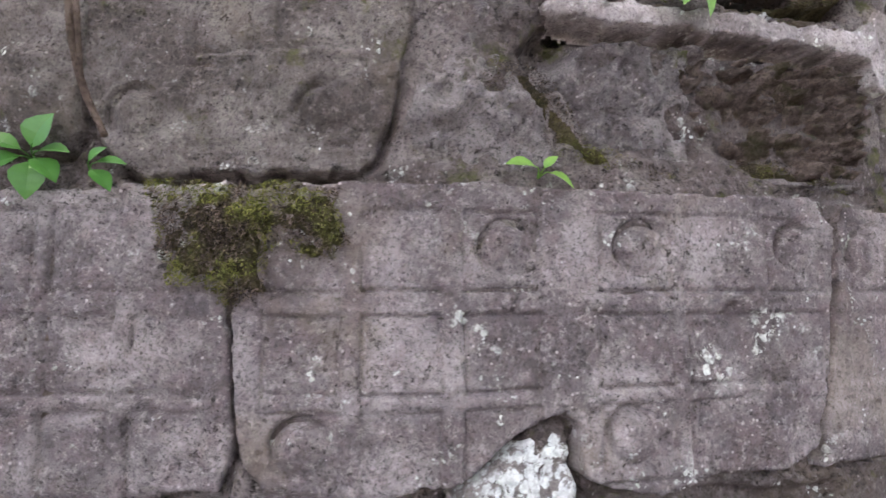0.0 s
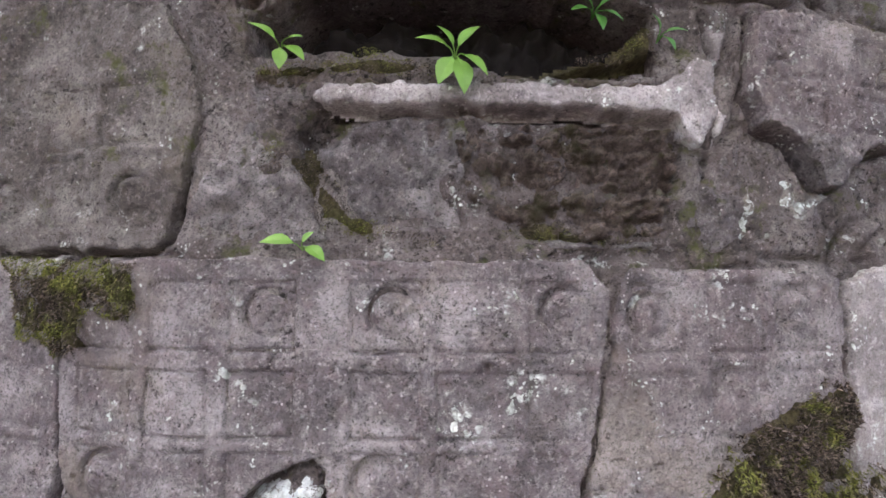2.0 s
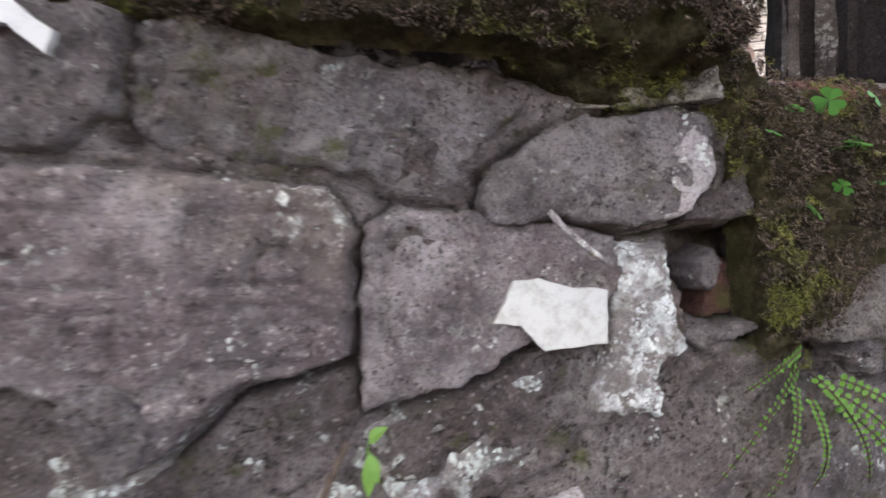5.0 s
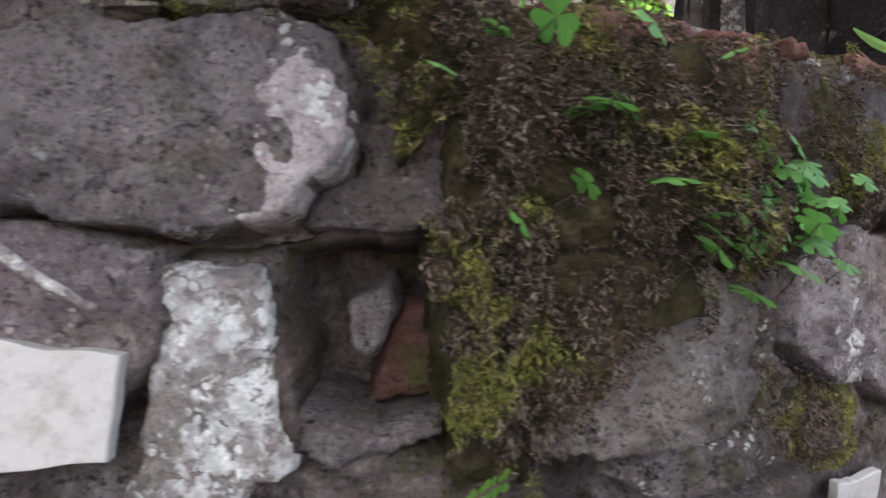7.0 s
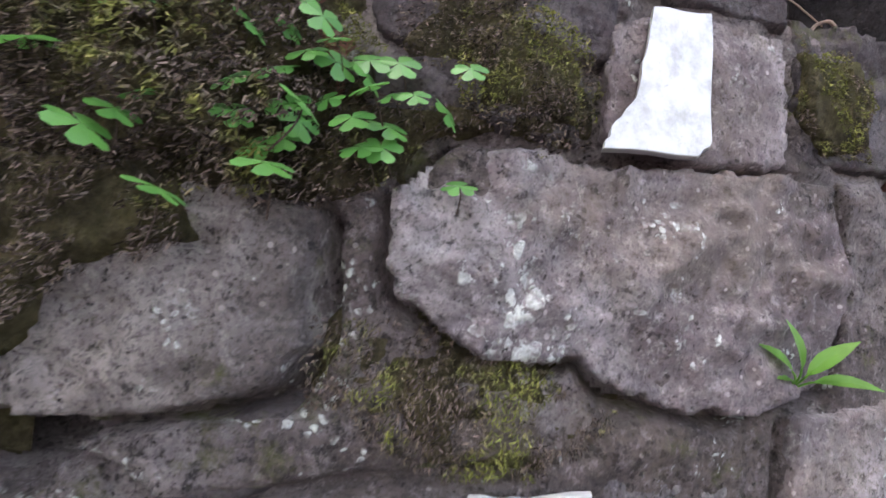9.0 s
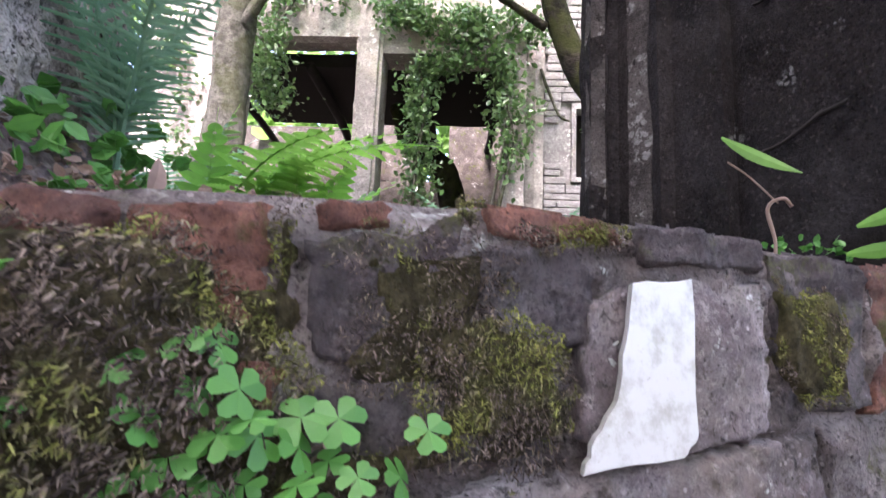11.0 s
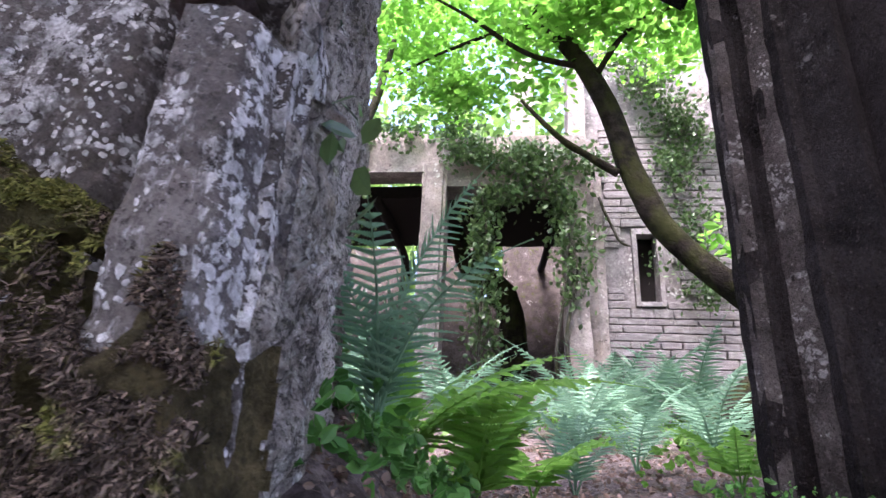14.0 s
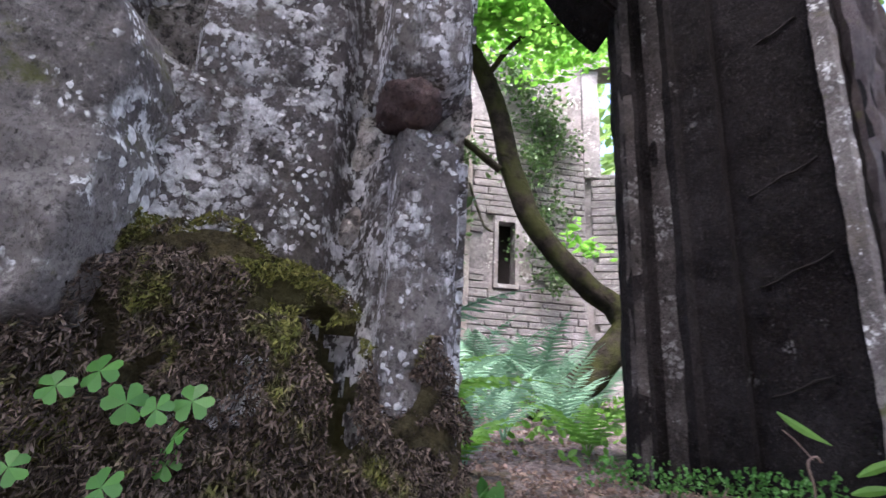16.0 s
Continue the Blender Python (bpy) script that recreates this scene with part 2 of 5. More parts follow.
def moss_material(name, share):
    n = Nodes(name)
    r = n.add("ShaderNodeNewGeometry").outputs["Random Per Island"]
    brown = n.mix(n.math("POWER", r, 1.7), (0.016, 0.012, 0.010), (0.17, 0.13, 0.105))
    green = n.mix(r, (0.042, 0.047, 0.012), (0.175, 0.175, 0.05))
    c = n.mix(n.ramp(n.noise(16, 5, 0.65), 0.62 - 0.3 * share, 0.72 - 0.3 * share), brown, green)
    return n.finish(c, 0.95, None, spec=0.1)


M_MOSS = moss_material("green_moss", 0.55)
M_MOSS_B = moss_material("brown_moss", 0.32)
M_PAD = earth_material("moss_pad", (0.036, 0.030, 0.017), (0.115, 0.096, 0.05), 1.5)
M_STEM = bark_material("dry_stem", (0.07, 0.05, 0.04), (0.16, 0.12, 0.10), 0.1)
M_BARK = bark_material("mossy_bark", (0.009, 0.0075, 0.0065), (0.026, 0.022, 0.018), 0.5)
M_BARK_G = bark_material("grey_bark", (0.045, 0.042, 0.036), (0.115, 0.109, 0.095), 0.5)
M_DRY = leaf_material("dead_leaf", (0.09, 0.06, 0.048), (0.27, 0.19, 0.155), 0.2, 0.8)


def glazed_material():
    n = Nodes("white_glazed_tile")
    c = n.mix(n.ramp(n.noise(35, 6, 0.7), 0.45, 0.7), (0.35, 0.35, 0.34), (0.22, 0.22, 0.19))
    c = n.mix(n.math("MULTIPLY", n.ramp(n.noise(160, 6, 0.75), 0.6, 0.7), 0.7), c, (0.2, 0.18, 0.155))
    return n.finish(c, 0.28, n.noise(60, 3), 0.05, 0.003, 0.5)


M_TILE = glazed_material()
# Near-black for dark joints, and for shade painted into hollow, floor and window slit.
black = Nodes("joint_and_shade_black")
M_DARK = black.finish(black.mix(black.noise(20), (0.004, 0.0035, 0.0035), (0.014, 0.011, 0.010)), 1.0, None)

# ---- mesh tools ----
TABLE = np.random.RandomState(7).rand(256, 256)


def value_noise(u, v, cell, seed=0):
    u, v = np.asarray(u) / cell + seed * 17.3, np.asarray(v) / cell + seed * 9.1
    i, j = np.floor(u).astype(int), np.floor(v).astype(int)
    a, b = u - i, v - j
    a, b = a * a * (3 - 2 * a), b * b * (3 - 2 * b)
    g = lambda p, q: TABLE[p % 256, q % 256]
    return (g(i, j) * (1 - a) + g(i + 1, j) * a) * (1 - b) + (g(i, j + 1) * (1 - a) + g(i + 1, j + 1) * a) * b - 0.5


def fbm(u, v, cell, octaves=4, seed=0):
    return sum(value_noise(u, v, cell / 2**k, seed + k) / 1.8**k for k in range(octaves))


def inside(outline, u, v):
    """Signed distance to an outline, positive within."""
    p = np.array(outline, float)
    d2, odd = np.full(u.shape, 1e9), np.zeros(u.shape, bool)
    for (x0, y0), (x1, y1) in zip(p, np.roll(p, -1, 0)):
        ex, ey = x1 - x0, y1 - y0
        t = np.clip(((u - x0) * ex + (v - y0) * ey) / (ex * ex + ey * ey + 1e-12), 0, 1)
        d2 = np.minimum(d2, (u - x0 - t * ex) ** 2 + (v - y0 - t * ey) ** 2)
        if abs(y1 - y0) > 1e-9:
            odd ^= ((y0 > v) != (y1 > v)) & (u < (x1 - x0) * (v - y0) / (y1 - y0) + x0)
    return np.where(odd, 1, -1) * np.sqrt(d2)


def smooth01(t):
    t = np.clip(t, 0, 1)
    return t * t * (3 - 2 * t)


def mesh_of(name, verts, faces, smooth=True):
    me = bpy.data.meshes.new(name)
    me.from_pydata(verts, [], faces)
    if smooth:
        me.polygons.foreach_set("use_smooth", [True] * len(me.polygons))
    me.update()
    return me


def part(name, data, material, parent=None, label="", m=None):
    if isinstance(data, bmesh.types.BMesh):
        me = bpy.data.meshes.new(name)
        data.to_mesh(me)
        data.free()
        data = me
    if not data.materials:
        data.materials.append(material)
    ob = new(name, data)
    if parent is not None:
        ob.parent = parent
    if m is not None:
        ob.matrix_local = m
    if label:
        ob["label"] = label
    return ob


def grid_mesh(name, p, keep=None):
    """A mesh from an array of points (rows, columns, 3)."""
    r, c = p.shape[:2]
    idx = np.arange(r * c).reshape(r, c)
    q = np.stack([idx[:-1, :-1], idx[:-1, 1:], idx[1:, 1:], idx[1:, :-1]], -1).reshape(-1, 4)
    if keep is not None:
        k = keep.reshape(-1)[q].all(1)
        q = q[k]
        used = np.unique(q)
        back = np.zeros(r * c, int)
        back[used] = np.arange(len(used))
        return mesh_of(name, p.reshape(-1, 3)[used].tolist(), back[q].tolist())
    return mesh_of(name, p.reshape(-1, 3).tolist(), q.tolist())


WALL_X = [-8, -1.6, -0.1, 0.2, 0.55, 0.87, 1.1, 1.24, 1.47, 1.6, 1.79, 1.9, 2.2, 2.4, 2.6, 2.8, 3.6, 7.0]
WALL_Y = [1.5, 1.3, 1.04, 0.96, 0.945, 0.95, 0.99, 1.025, 1.085, 1.125, 1.165, 1.165, 1.215, 1.29, 1.40, 1.52, 1.98, 3.9]


def wall_y(x):
    return np.interp(x, WALL_X, WALL_Y) + 0.028


JOINTS = []


def stone(outline, material, parent, proud=0.022, edge=0.012, rough=0.004, step=0.006, carve=None, name="stone", label="", base=wall_y, seed=None, sink=0.03, wobble=0.006, tilt=(0, 0), joint=0.03):
    """One stone of a wall: its face stands proud within the outline and falls away at worn edges."""
    seed = seed if seed is not None else random.randint(0, 90)
    o = np.array(outline)
    if base is wall_y and joint:
        JOINTS.append((outline, joint, proud))
    xs = np.arange(o[:, 0].min() - 0.015, o[:, 0].max() + 0.015, step)
    zs = np.arange(o[:, 1].min() - 0.015, o[:, 1].max() + 0.015, step)
    x, z = np.meshgrid(xs, zs)
    d = inside(outline, x, z) + wobble * 1.6 * fbm(x, z, 0.03, 4, seed)
    f = smooth01((d + 0.003) / (edge * 0.55))
    out = -sink + (proud + sink) * f + f * (rough * 2 * fbm(x, z, 0.09, 2, seed + 3) + rough * 1.6 * fbm(x, z, 0.022, 4, seed + 5))
    out += f * (tilt[0] * (x - o[:, 0].mean()) + tilt[1] * (z - o[:, 1].mean()))
    out -= f * 0.5 * rough * np.exp(-np.maximum(d, 0) / 0.03)
    if carve is not None:
        out += f * carve(x, z)
    p = np.stack([x, base(x) - out, z], -1)
    return part(name, grid_mesh(name, p, d > -0.012), material, parent, label)


def prism(name, foot, z0, z1, material, parent=None, label="", step=0.03, rough=0.006, cell=0.1, cap=True, lean=(0.0, 0.0), top=None):
    """An upright body over a footprint, its sides gently uneven."""
    p = np.array(foot, float)
    pts = []
    for a, b in zip(p, np.roll(p, -1, 0)):
        k = max(1, int(np.linalg.norm(b - a) / step))
        pts += [a + (b - a) * i / k for i in range(k)]
    pts = np.array(pts)
    run = np.r_[0, np.cumsum(np.linalg.norm(np.diff(pts, axis=0), axis=1))]
    t = np.roll(pts, -1, 0) - np.roll(pts, 1, 0)
    nrm = np.stack([t[:, 1], -t[:, 0]], 1) / (np.linalg.norm(t, axis=1, keepdims=True) + 1e-9)
    rows = max(2, int((z1 - z0) / step) + 1)
    zs = np.linspace(z0, z1, rows)
    seed = random.randint(0, 90)
    verts, n = [], len(pts)
    for z in zs:
        off = rough * 2 * fbm(run, np.full(n, z), cell, 4, seed)
        q = pts + nrm * off[:, None] + np.array(lean) * (z - z0)
        zz = np.full(n, z) if top is None else z0 + (z - z0) * (top(q[:, 0], q[:, 1]) - z0) / (z1 - z0)
        verts += [(a, b, c) for (a, b), c in zip(q, zz)]
    faces = [(r * n + i, r * n + (i + 1) % n, (r + 1) * n + (i + 1) % n, (r + 1) * n + i) for r in range(rows - 1) for i in range(n)]
    if cap:
        faces += [tuple(range((rows - 1) * n, rows * n)), tuple(range(n - 1, -1, -1))]
    me = mesh_of(name, verts, faces)
    me.set_sharp_from_angle(angle=radians(32))
    return part(name, me, material, parent, label)


def box(name, x0, x1, y0, y1, z0, z1, material, parent=None, label="", rough=0.006, step=0.08):
    return prism(name, [(x0, y0), (x1, y0), (x1, y1), (x0, y1)], z0, z1, material, parent, label, step, rough, 0.25)


def tube(points, radii, sides=8, wob=0.1, seed=0):
    """A tapered, uneven limb along points."""
    pts = [Vector(p) for p in points]
    fine, rad = [], []
    for i in range(len(pts) - 1):
        a, b, c, d = pts[max(i - 1, 0)], pts[i], pts[i + 1], pts[min(i + 2, len(pts) - 1)]
        for k in range(6):
            t = k / 6
            fine.append(0.5 * ((2 * b) + (c - a) * t + (2 * a - 5 * b + 4 * c - d) * t * t + (3 * b - a - 3 * c + d) * t**3))
            rad.append(radii[i] + (radii[i + 1] - radii[i]) * t)
    fine.append(pts[-1])
    rad.append(radii[-1])
    verts, faces = [], []
    ref = Vector((0.31, 0.9, 0.3)).normalized()
    for i, (q, r) in enumerate(zip(fine, rad)):
        t = (fine[min(i + 1, len(fine) - 1)] - fine[max(i - 1, 0)]).normalized()
        u = t.cross(ref).normalized()
        w = t.cross(u)
        for k in range(sides):
            a = 2 * math.pi * k / sides
            rr = r * (1 + wob * float(fbm(np.array([i * 0.5]), np.array([k * 1.3]), 1.7, 2, seed)[0]) * 2)
            verts.append(q + (u * math.cos(a) + w * math.sin(a)) * rr)
    for i in range(len(fine) - 1):
        for k in range(sides):
            faces.append((i * sides + k, i * sides + (k + 1) % sides, (i + 1) * sides + (k + 1) % sides, (i + 1) * sides + k))
    faces += [tuple(range(sides - 1, -1, -1)), tuple(range((len(fine) - 1) * sides, len(fine) * sides))]
    return verts, faces


def merge(lists):
    verts, faces = [], []
    for v, f in lists:
        k = len(verts)
        verts += [tuple(a) for a in v]
        faces += [tuple(i + k for i in g) for g in f]
    return verts, faces


def blade(origin, way, side, length, width, bend=0.3, shape=(0.25, 1.0, 0.8, 0.0), up=Vector((0, 0, 1))):
    """A leaf: a strip folded along its midrib, bending away along its length."""
    verts, faces = [], []
    nrm = side.cross(way).normalized()
    k = len(shape)
    for i, w in enumerate(shape):
        t = i / (k - 1)
        c = origin + way * (length * t) - nrm * (bend * length * t * t)
        s = side * (width * 0.5 * max(w, 0.03))
        verts += [c - s + nrm * width * 0.12 * w, c, c + s + nrm * width * 0.12 * w]
    for i in range(k - 1):
        a = i * 3
        faces += [(a, a + 1, a + 4, a + 3), (a + 1, a + 2, a + 5, a + 4)]
    return verts, faces


def thing(name, place, label, category, group="", kind=""):
    ob = new(name)
    ob.location = place
    ob.empty_display_size = 0.05
    return tagged(ob, label, category, group, kind)


def tufts(name, outline, material, label, thick=0.02, density=26000, length=0.016, base=wall_y, hang=0.5, seed=1, proud=0.02):
    """A shaggy cushion of moss: many small shoots on an uneven pad."""
    rng = np.random.RandomState(seed)
    o = np.array(outline)
    lo, hi = o.min(0), o.max(0)
    n = min(85000, int((hi - lo).prod() * density * 8.5))
    length = length * 0.31
    u, v = rng.uniform(lo[0], hi[0], n), rng.uniform(lo[1], hi[1], n)
    d = inside(outline, u, v) + 0.02 * fbm(u, v, 0.04, 3, seed)
    hump = fbm(u, v, 0.05, 3, seed + 9) + 0.45 * fbm(u, v, 0.016, 2, seed + 4)
    k = (d > 0) & (hump > -0.33)
    u, v, d, hump = u[k], v[k], d[k], hump[k]
    out = proud + thick * (smooth01(d / 0.03) * 0.8 + 1.2 * hump)
    n = len(u)
    p = np.stack([u, base(u) - out, v], 1)
    way = np.stack([rng.normal(0, 0.55, n), -np.abs(rng.normal(0.7, 0.3, n)), rng.normal(-hang, 0.5, n)], 1)
    way /= np.linalg.norm(way, axis=1, keepdims=True)
    ln = length * rng.uniform(0.4, 1.15, n)[:, None]
    side = np.cross(way, rng.normal(0, 1, (n, 3)))
    side /= np.linalg.norm(side, axis=1, keepdims=True) + 1e-9
    w = ln * rng.uniform(0.09, 0.2, n)[:, None]
    root = p - way * ln * 0.4
    vs = np.stack([root - side * w, root + side * w, p + way * ln * 0.5 + side * w * 0.8, p + way * ln * 1.0, p + way * ln * 0.5 - side * w * 0.8], 1).reshape(-1, 3)
    fs = (np.arange(n)[:, None] * 5 + np.array([[0, 1, 2, 3, 4]])).tolist()
    ob = tagged(part(name, mesh_of(name, vs.tolist(), fs, False), material), label, "moss", kind="stuff")
    stone(outline, M_PAD, ob, proud + thick * 0.05, 0.03, thick * 0.5, 0.006, name="moss_pad", base=base, seed=seed, joint=0)
    return ob


def leaf_cloud(name, centres, spread, count, size, material, seed, flat=0.4, parent=None):
    """Many separate leaves round some centres."""
    rng = np.random.RandomState(seed)
    c = np.array(centres)[rng.randint(0, len(centres), count)]
    p = c + rng.normal(0, 1, (count, 3)) * np.array(spread)
    a = rng.normal(0, 1, (count, 3)) * np.array([1, 1, flat])
    a /= np.linalg.norm(a, axis=1, keepdims=True)
    b = np.cross(a, rng.normal(0, 1, (count, 3)) * np.array([flat, flat, 1]))
    b /= np.linalg.norm(b, axis=1, keepdims=True) + 1e-9
    s = size * rng.uniform(0.6, 1.35, count)[:, None]
    nn = np.cross(a, b)
    v = np.stack([p - a * s, p - a * s * 0.35 + b * s * 0.55 - nn * s * 0.1, p + a * s * 0.35 + b * s * 0.5 - nn * s * 0.12, p + a * s,
                  p + a * s * 0.35 - b * s * 0.5 - nn * s * 0.12, p - a * s * 0.35 - b * s * 0.55 - nn * s * 0.1], 1).reshape(-1, 3)
    f = (np.arange(count)[:, None, None] * 6 + np.array([[[0, 1, 2, 3], [0, 3, 4, 5]]])).reshape(-1, 4).tolist()
    return part(name, mesh_of(name, v.tolist(), f, False), material, parent)


# ---- ground ----


def upper(x, y):
    """Height of the ground behind the wall."""
    out = np.maximum(x - (1.895 - 0.246 * (y - 1.2)), 0)
    bank = 0.16 * np.exp(-((out / 0.15) ** 2)) * smooth01((y - 1.14) / 0.42) * smooth01((3.4 - y) / 1.2) * (1 + 0.5 * fbm(x, y, 0.12, 3, 9))
    return 1.87 + bank + 0.42 * smooth01((y - 2.4) / 3.8) + 0.03 * fbm(x, y, 0.35, 4, 2) + 0.024 * fbm(x, y, 0.06, 5, 4) - 0.05 * np.exp(-((x - 2.02) / 0.17) ** 2 - ((y - 1.46) / 0.07) ** 2)


def ground_z(x, y):
    return float(upper(np.array([float(x)]), np.array([float(y)]))[0]) - 0.005


def lower(x, y):
    return 0.18 + 0.22 * smooth01(x / 2.0) + 0.03 * fbm(x, y, 0.5, 3, 6)


def make_ground():
    xs = np.unique(np.round(np.r_[-120, -60, -30, -15, np.arange(-8, 0, 0.5), np.arange(0, 1.7, 0.035), np.arange(1.7, 3.1, 0.014), np.arange(3.1, 4.6, 0.035), np.arange(4.6, 9, 0.4), 15, 30, 60, 120], 3))
    ys = np.unique(np.round(np.r_[-120, -60, -30, -12, np.arange(-6, 0.9, 0.4), np.arange(0.9, 1.2, 0.035), np.arange(1.2, 2.3, 0.014), np.arange(2.3, 4.0, 0.035), np.arange(4, 8, 0.1), np.arange(8, 14, 0.5), 20, 30, 60, 120], 3))
    x, y = np.meshgrid(xs, ys)
    back = 0.05 + 0.4 * smooth01((x - 0.1) / 0.1) * smooth01((1.2 - x) / 0.1) + 0.15 * smooth01((x - 2.02) / 0.06) * smooth01((2.24 - x) / 0.06)
    t = smooth01((y - wall_y(x) - back) / 0.06)
    z = lower(x, y) * (1 - t) + upper(x, y) * t
    return tagged(part("ground", grid_mesh("ground", np.stack([x, y, z], -1)), M_SOIL), "brown leaf mould and bare earth, higher behind the wall", "ground", kind="structure")


make_ground()

# ---- the wall ----


def wall_top(x):
    return np.interp(x, [1.0, 1.78, 1.95, 2.17, 2.34, 2.5, 2.84, 3.2], [1.845, 1.845, 1.862, 1.858, 1.870, 1.879, 1.882, 1.885])


CAVITIES = [
    ([(0.36, 1.47), (0.40, 1.51), (0.53, 1.522), (0.60, 1.518), (0.98, 1.518), (1.01, 1.49), (0.9, 1.492), (0.53, 1.495), (0.45, 1.47), (0.41, 1.40), (0.38, 1.40)], 0.05),
    ([(0.287, 1.659), (0.377, 1.73), (0.518, 1.748), (0.76, 1.75), (0.862, 1.72), (0.956, 1.685), (0.944, 1.58), (0.719, 1.56), (0.609, 1.605), (0.439, 1.611), (0.288, 1.597)], 0.28),
    ([(0.6, 1.474), (0.679, 1.499), (0.985, 1.499), (1.006, 1.458), (0.971, 1.294), (0.797, 1.285), (0.64, 1.335)], 0.016),
    ([(0.431, 1.485), (0.521, 1.504), (0.649, 1.504), (0.601, 1.375), (0.65, 1.315), (0.473, 1.316), (0.443, 1.365), (0.422, 1.425)], 0.016),
    ([(1.886, 1.639), (2.005, 1.65), (2.018, 1.505), (1.912, 1.493)], 0.19),
    ([(2.045, 1.487), (2.087, 1.492), (2.158, 1.486), (2.138, 1.468), (2.124, 1.447), (2.069, 1.452)], 0.12),
    ([(1.992, 1.66), (2.022, 1.66), (2.02, 1.5), (1.996, 1.5)], 0.16),
    ([(-0.172, 1.285), (0.145, 1.282), (0.088, 1.264), (-0.042, 1.264), (-0.143, 1.266)], 0.05),
    ([(0.86, 0.84), (0.44, 0.86), (0.42, 0.97), (0.34, 0.95), (0.2, 0.82), (0.86, 0.78)], 0.03),
]


def make_wall(ob):
    """The bedding between the stones: uneven mortar, hollows, and open joints that come and go round each stone."""
    xs = np.unique(np.round(np.r_[-8, -5, -3, -2, np.arange(-1.2, -0.4, 0.03), np.arange(-0.4, 2.95, 0.0055), np.arange(2.95, 3.3, 0.02), np.arange(3.3, 7.01, 0.3)], 4))
    ss = np.r_[np.linspace(0, 0.42, 12)[:-1], np.linspace(0.42, 1, 205)]
    x, s = np.meshgrid(xs, ss)
    top = wall_top(x)
    z = s * top
    out = 0.007 + 0.008 * fbm(x, z, 0.16, 3, 3) + 0.017 * fbm(x, z, 0.045, 5, 5)
    for o, depth in CAVITIES:
        d = inside(o, x, z) + 0.012 * fbm(x, z, 0.03, 3, 8)
        out = out - depth * smooth01((d + 0.006) / 0.018) * (1 + 0.5 * fbm(x, z, 0.05, 3, 4))
    for k, (o, depth, proud) in enumerate(JOINTS):
        lo, hi = np.min(o, 0) - 0.05, np.max(o, 0) + 0.05
        w = (x > lo[0]) & (x < hi[0]) & (z > lo[1]) & (z < hi[1])
        if not w.any():
            continue
        u, v = x[w], z[w]
        d = inside(o, u, v)
        under = smooth01(0.5 + (inside(o, u, v + 0.006) - d) / 0.008)
        bed = np.exp(-((np.minimum(d, 0) / 0.022) ** 2)) * (1 - under) * smooth01(0.5 + 2 * fbm(u, v, 0.1, 2, k + 5))
        out[w] += np.maximum(proud * 0.75 - out[w], 0) * bed * (out[w] > -0.03)
        gap = (0.3 + 0.7 * under) * (1.0 if depth > 0.05 else np.clip(0.25 + 2.4 * fbm(u, v, 0.13, 3, k), 0, 1.2))
        out[w] -= depth * gap * np.exp(-(((d + 0.003) / (0.004 + 0.003 * under)) ** 2))
    out -= 0.03 * smooth01((z - top + 0.03) / 0.03) ** 2
    p = np.stack([x, wall_y(x) - out, z], -1)
    back = p[-1:].copy()
    back[..., 1] = wall_y(xs) + 0.42
    low = back.copy()
    low[..., 2] = 0
    ob.data = grid_mesh("wall_1", np.concatenate([p, back, low], 0))
    ob.data.materials.append(M_MORTAR)


wall = tagged(new("wall_1", bpy.data.meshes.new("wall_1")), "old rubble wall of reused carved slabs, brick and crumbling mortar", "wall", kind="structure")


def panel_carving(columns, rows, rings=(), ring=0.036, deep=0.007):
    """Shallow sunk panels in rows and columns, and worn round bosses."""

    def carve(x, z):
        out = np.zeros_like(x)
        wear = 0.55 + 0.9 * fbm(x, z, 0.12, 3, 11)
        xx = x + 0.004 * fbm(x, z, 0.08, 2, 3)
        zz = z + 0.004 * fbm(x, z, 0.08, 2, 6)
        for a, b in columns:
            for lo, hi in rows:
                dx, dz = np.minimum(xx - a, b - xx), np.minimum(zz - lo, hi - zz)
                m = smooth01(dx / 0.004) * smooth01(dz / 0.004)
                bed = np.exp(-((zz - lo) / 0.0028) ** 2) + 0.75 * np.exp(-((zz - hi) / 0.003) ** 2)
                jamb_line = np.exp(-((xx - a) / 0.0028) ** 2) + 0.8 * np.exp(-((xx - b) / 0.0028) ** 2)
                cut = bed * smooth01((dx + 0.004) / 0.006) + 0.75 * jamb_line * smooth01((dz + 0.004) / 0.006)
                out -= deep * 0.4 * m * np.clip(wear, 0.3, 1.2) + deep * 1.5 * cut * np.clip(wear + 0.25, 0.3, 1.15)
        for cx, cz in rings:
            r = np.hypot(x - cx, z - cz)
            out += 0.004 * smooth01((ring * 0.82 - r) / 0.012) * (1 + 2.5 * fbm(x, z, 0.025, 3, 5)) - 0.013 * np.exp(-((r - ring) / 0.0045) ** 2) * np.clip(0.5 + 0.9 * (cx - x + z - cz) / ring, 0.25, 1.4)
        return out

    return carve


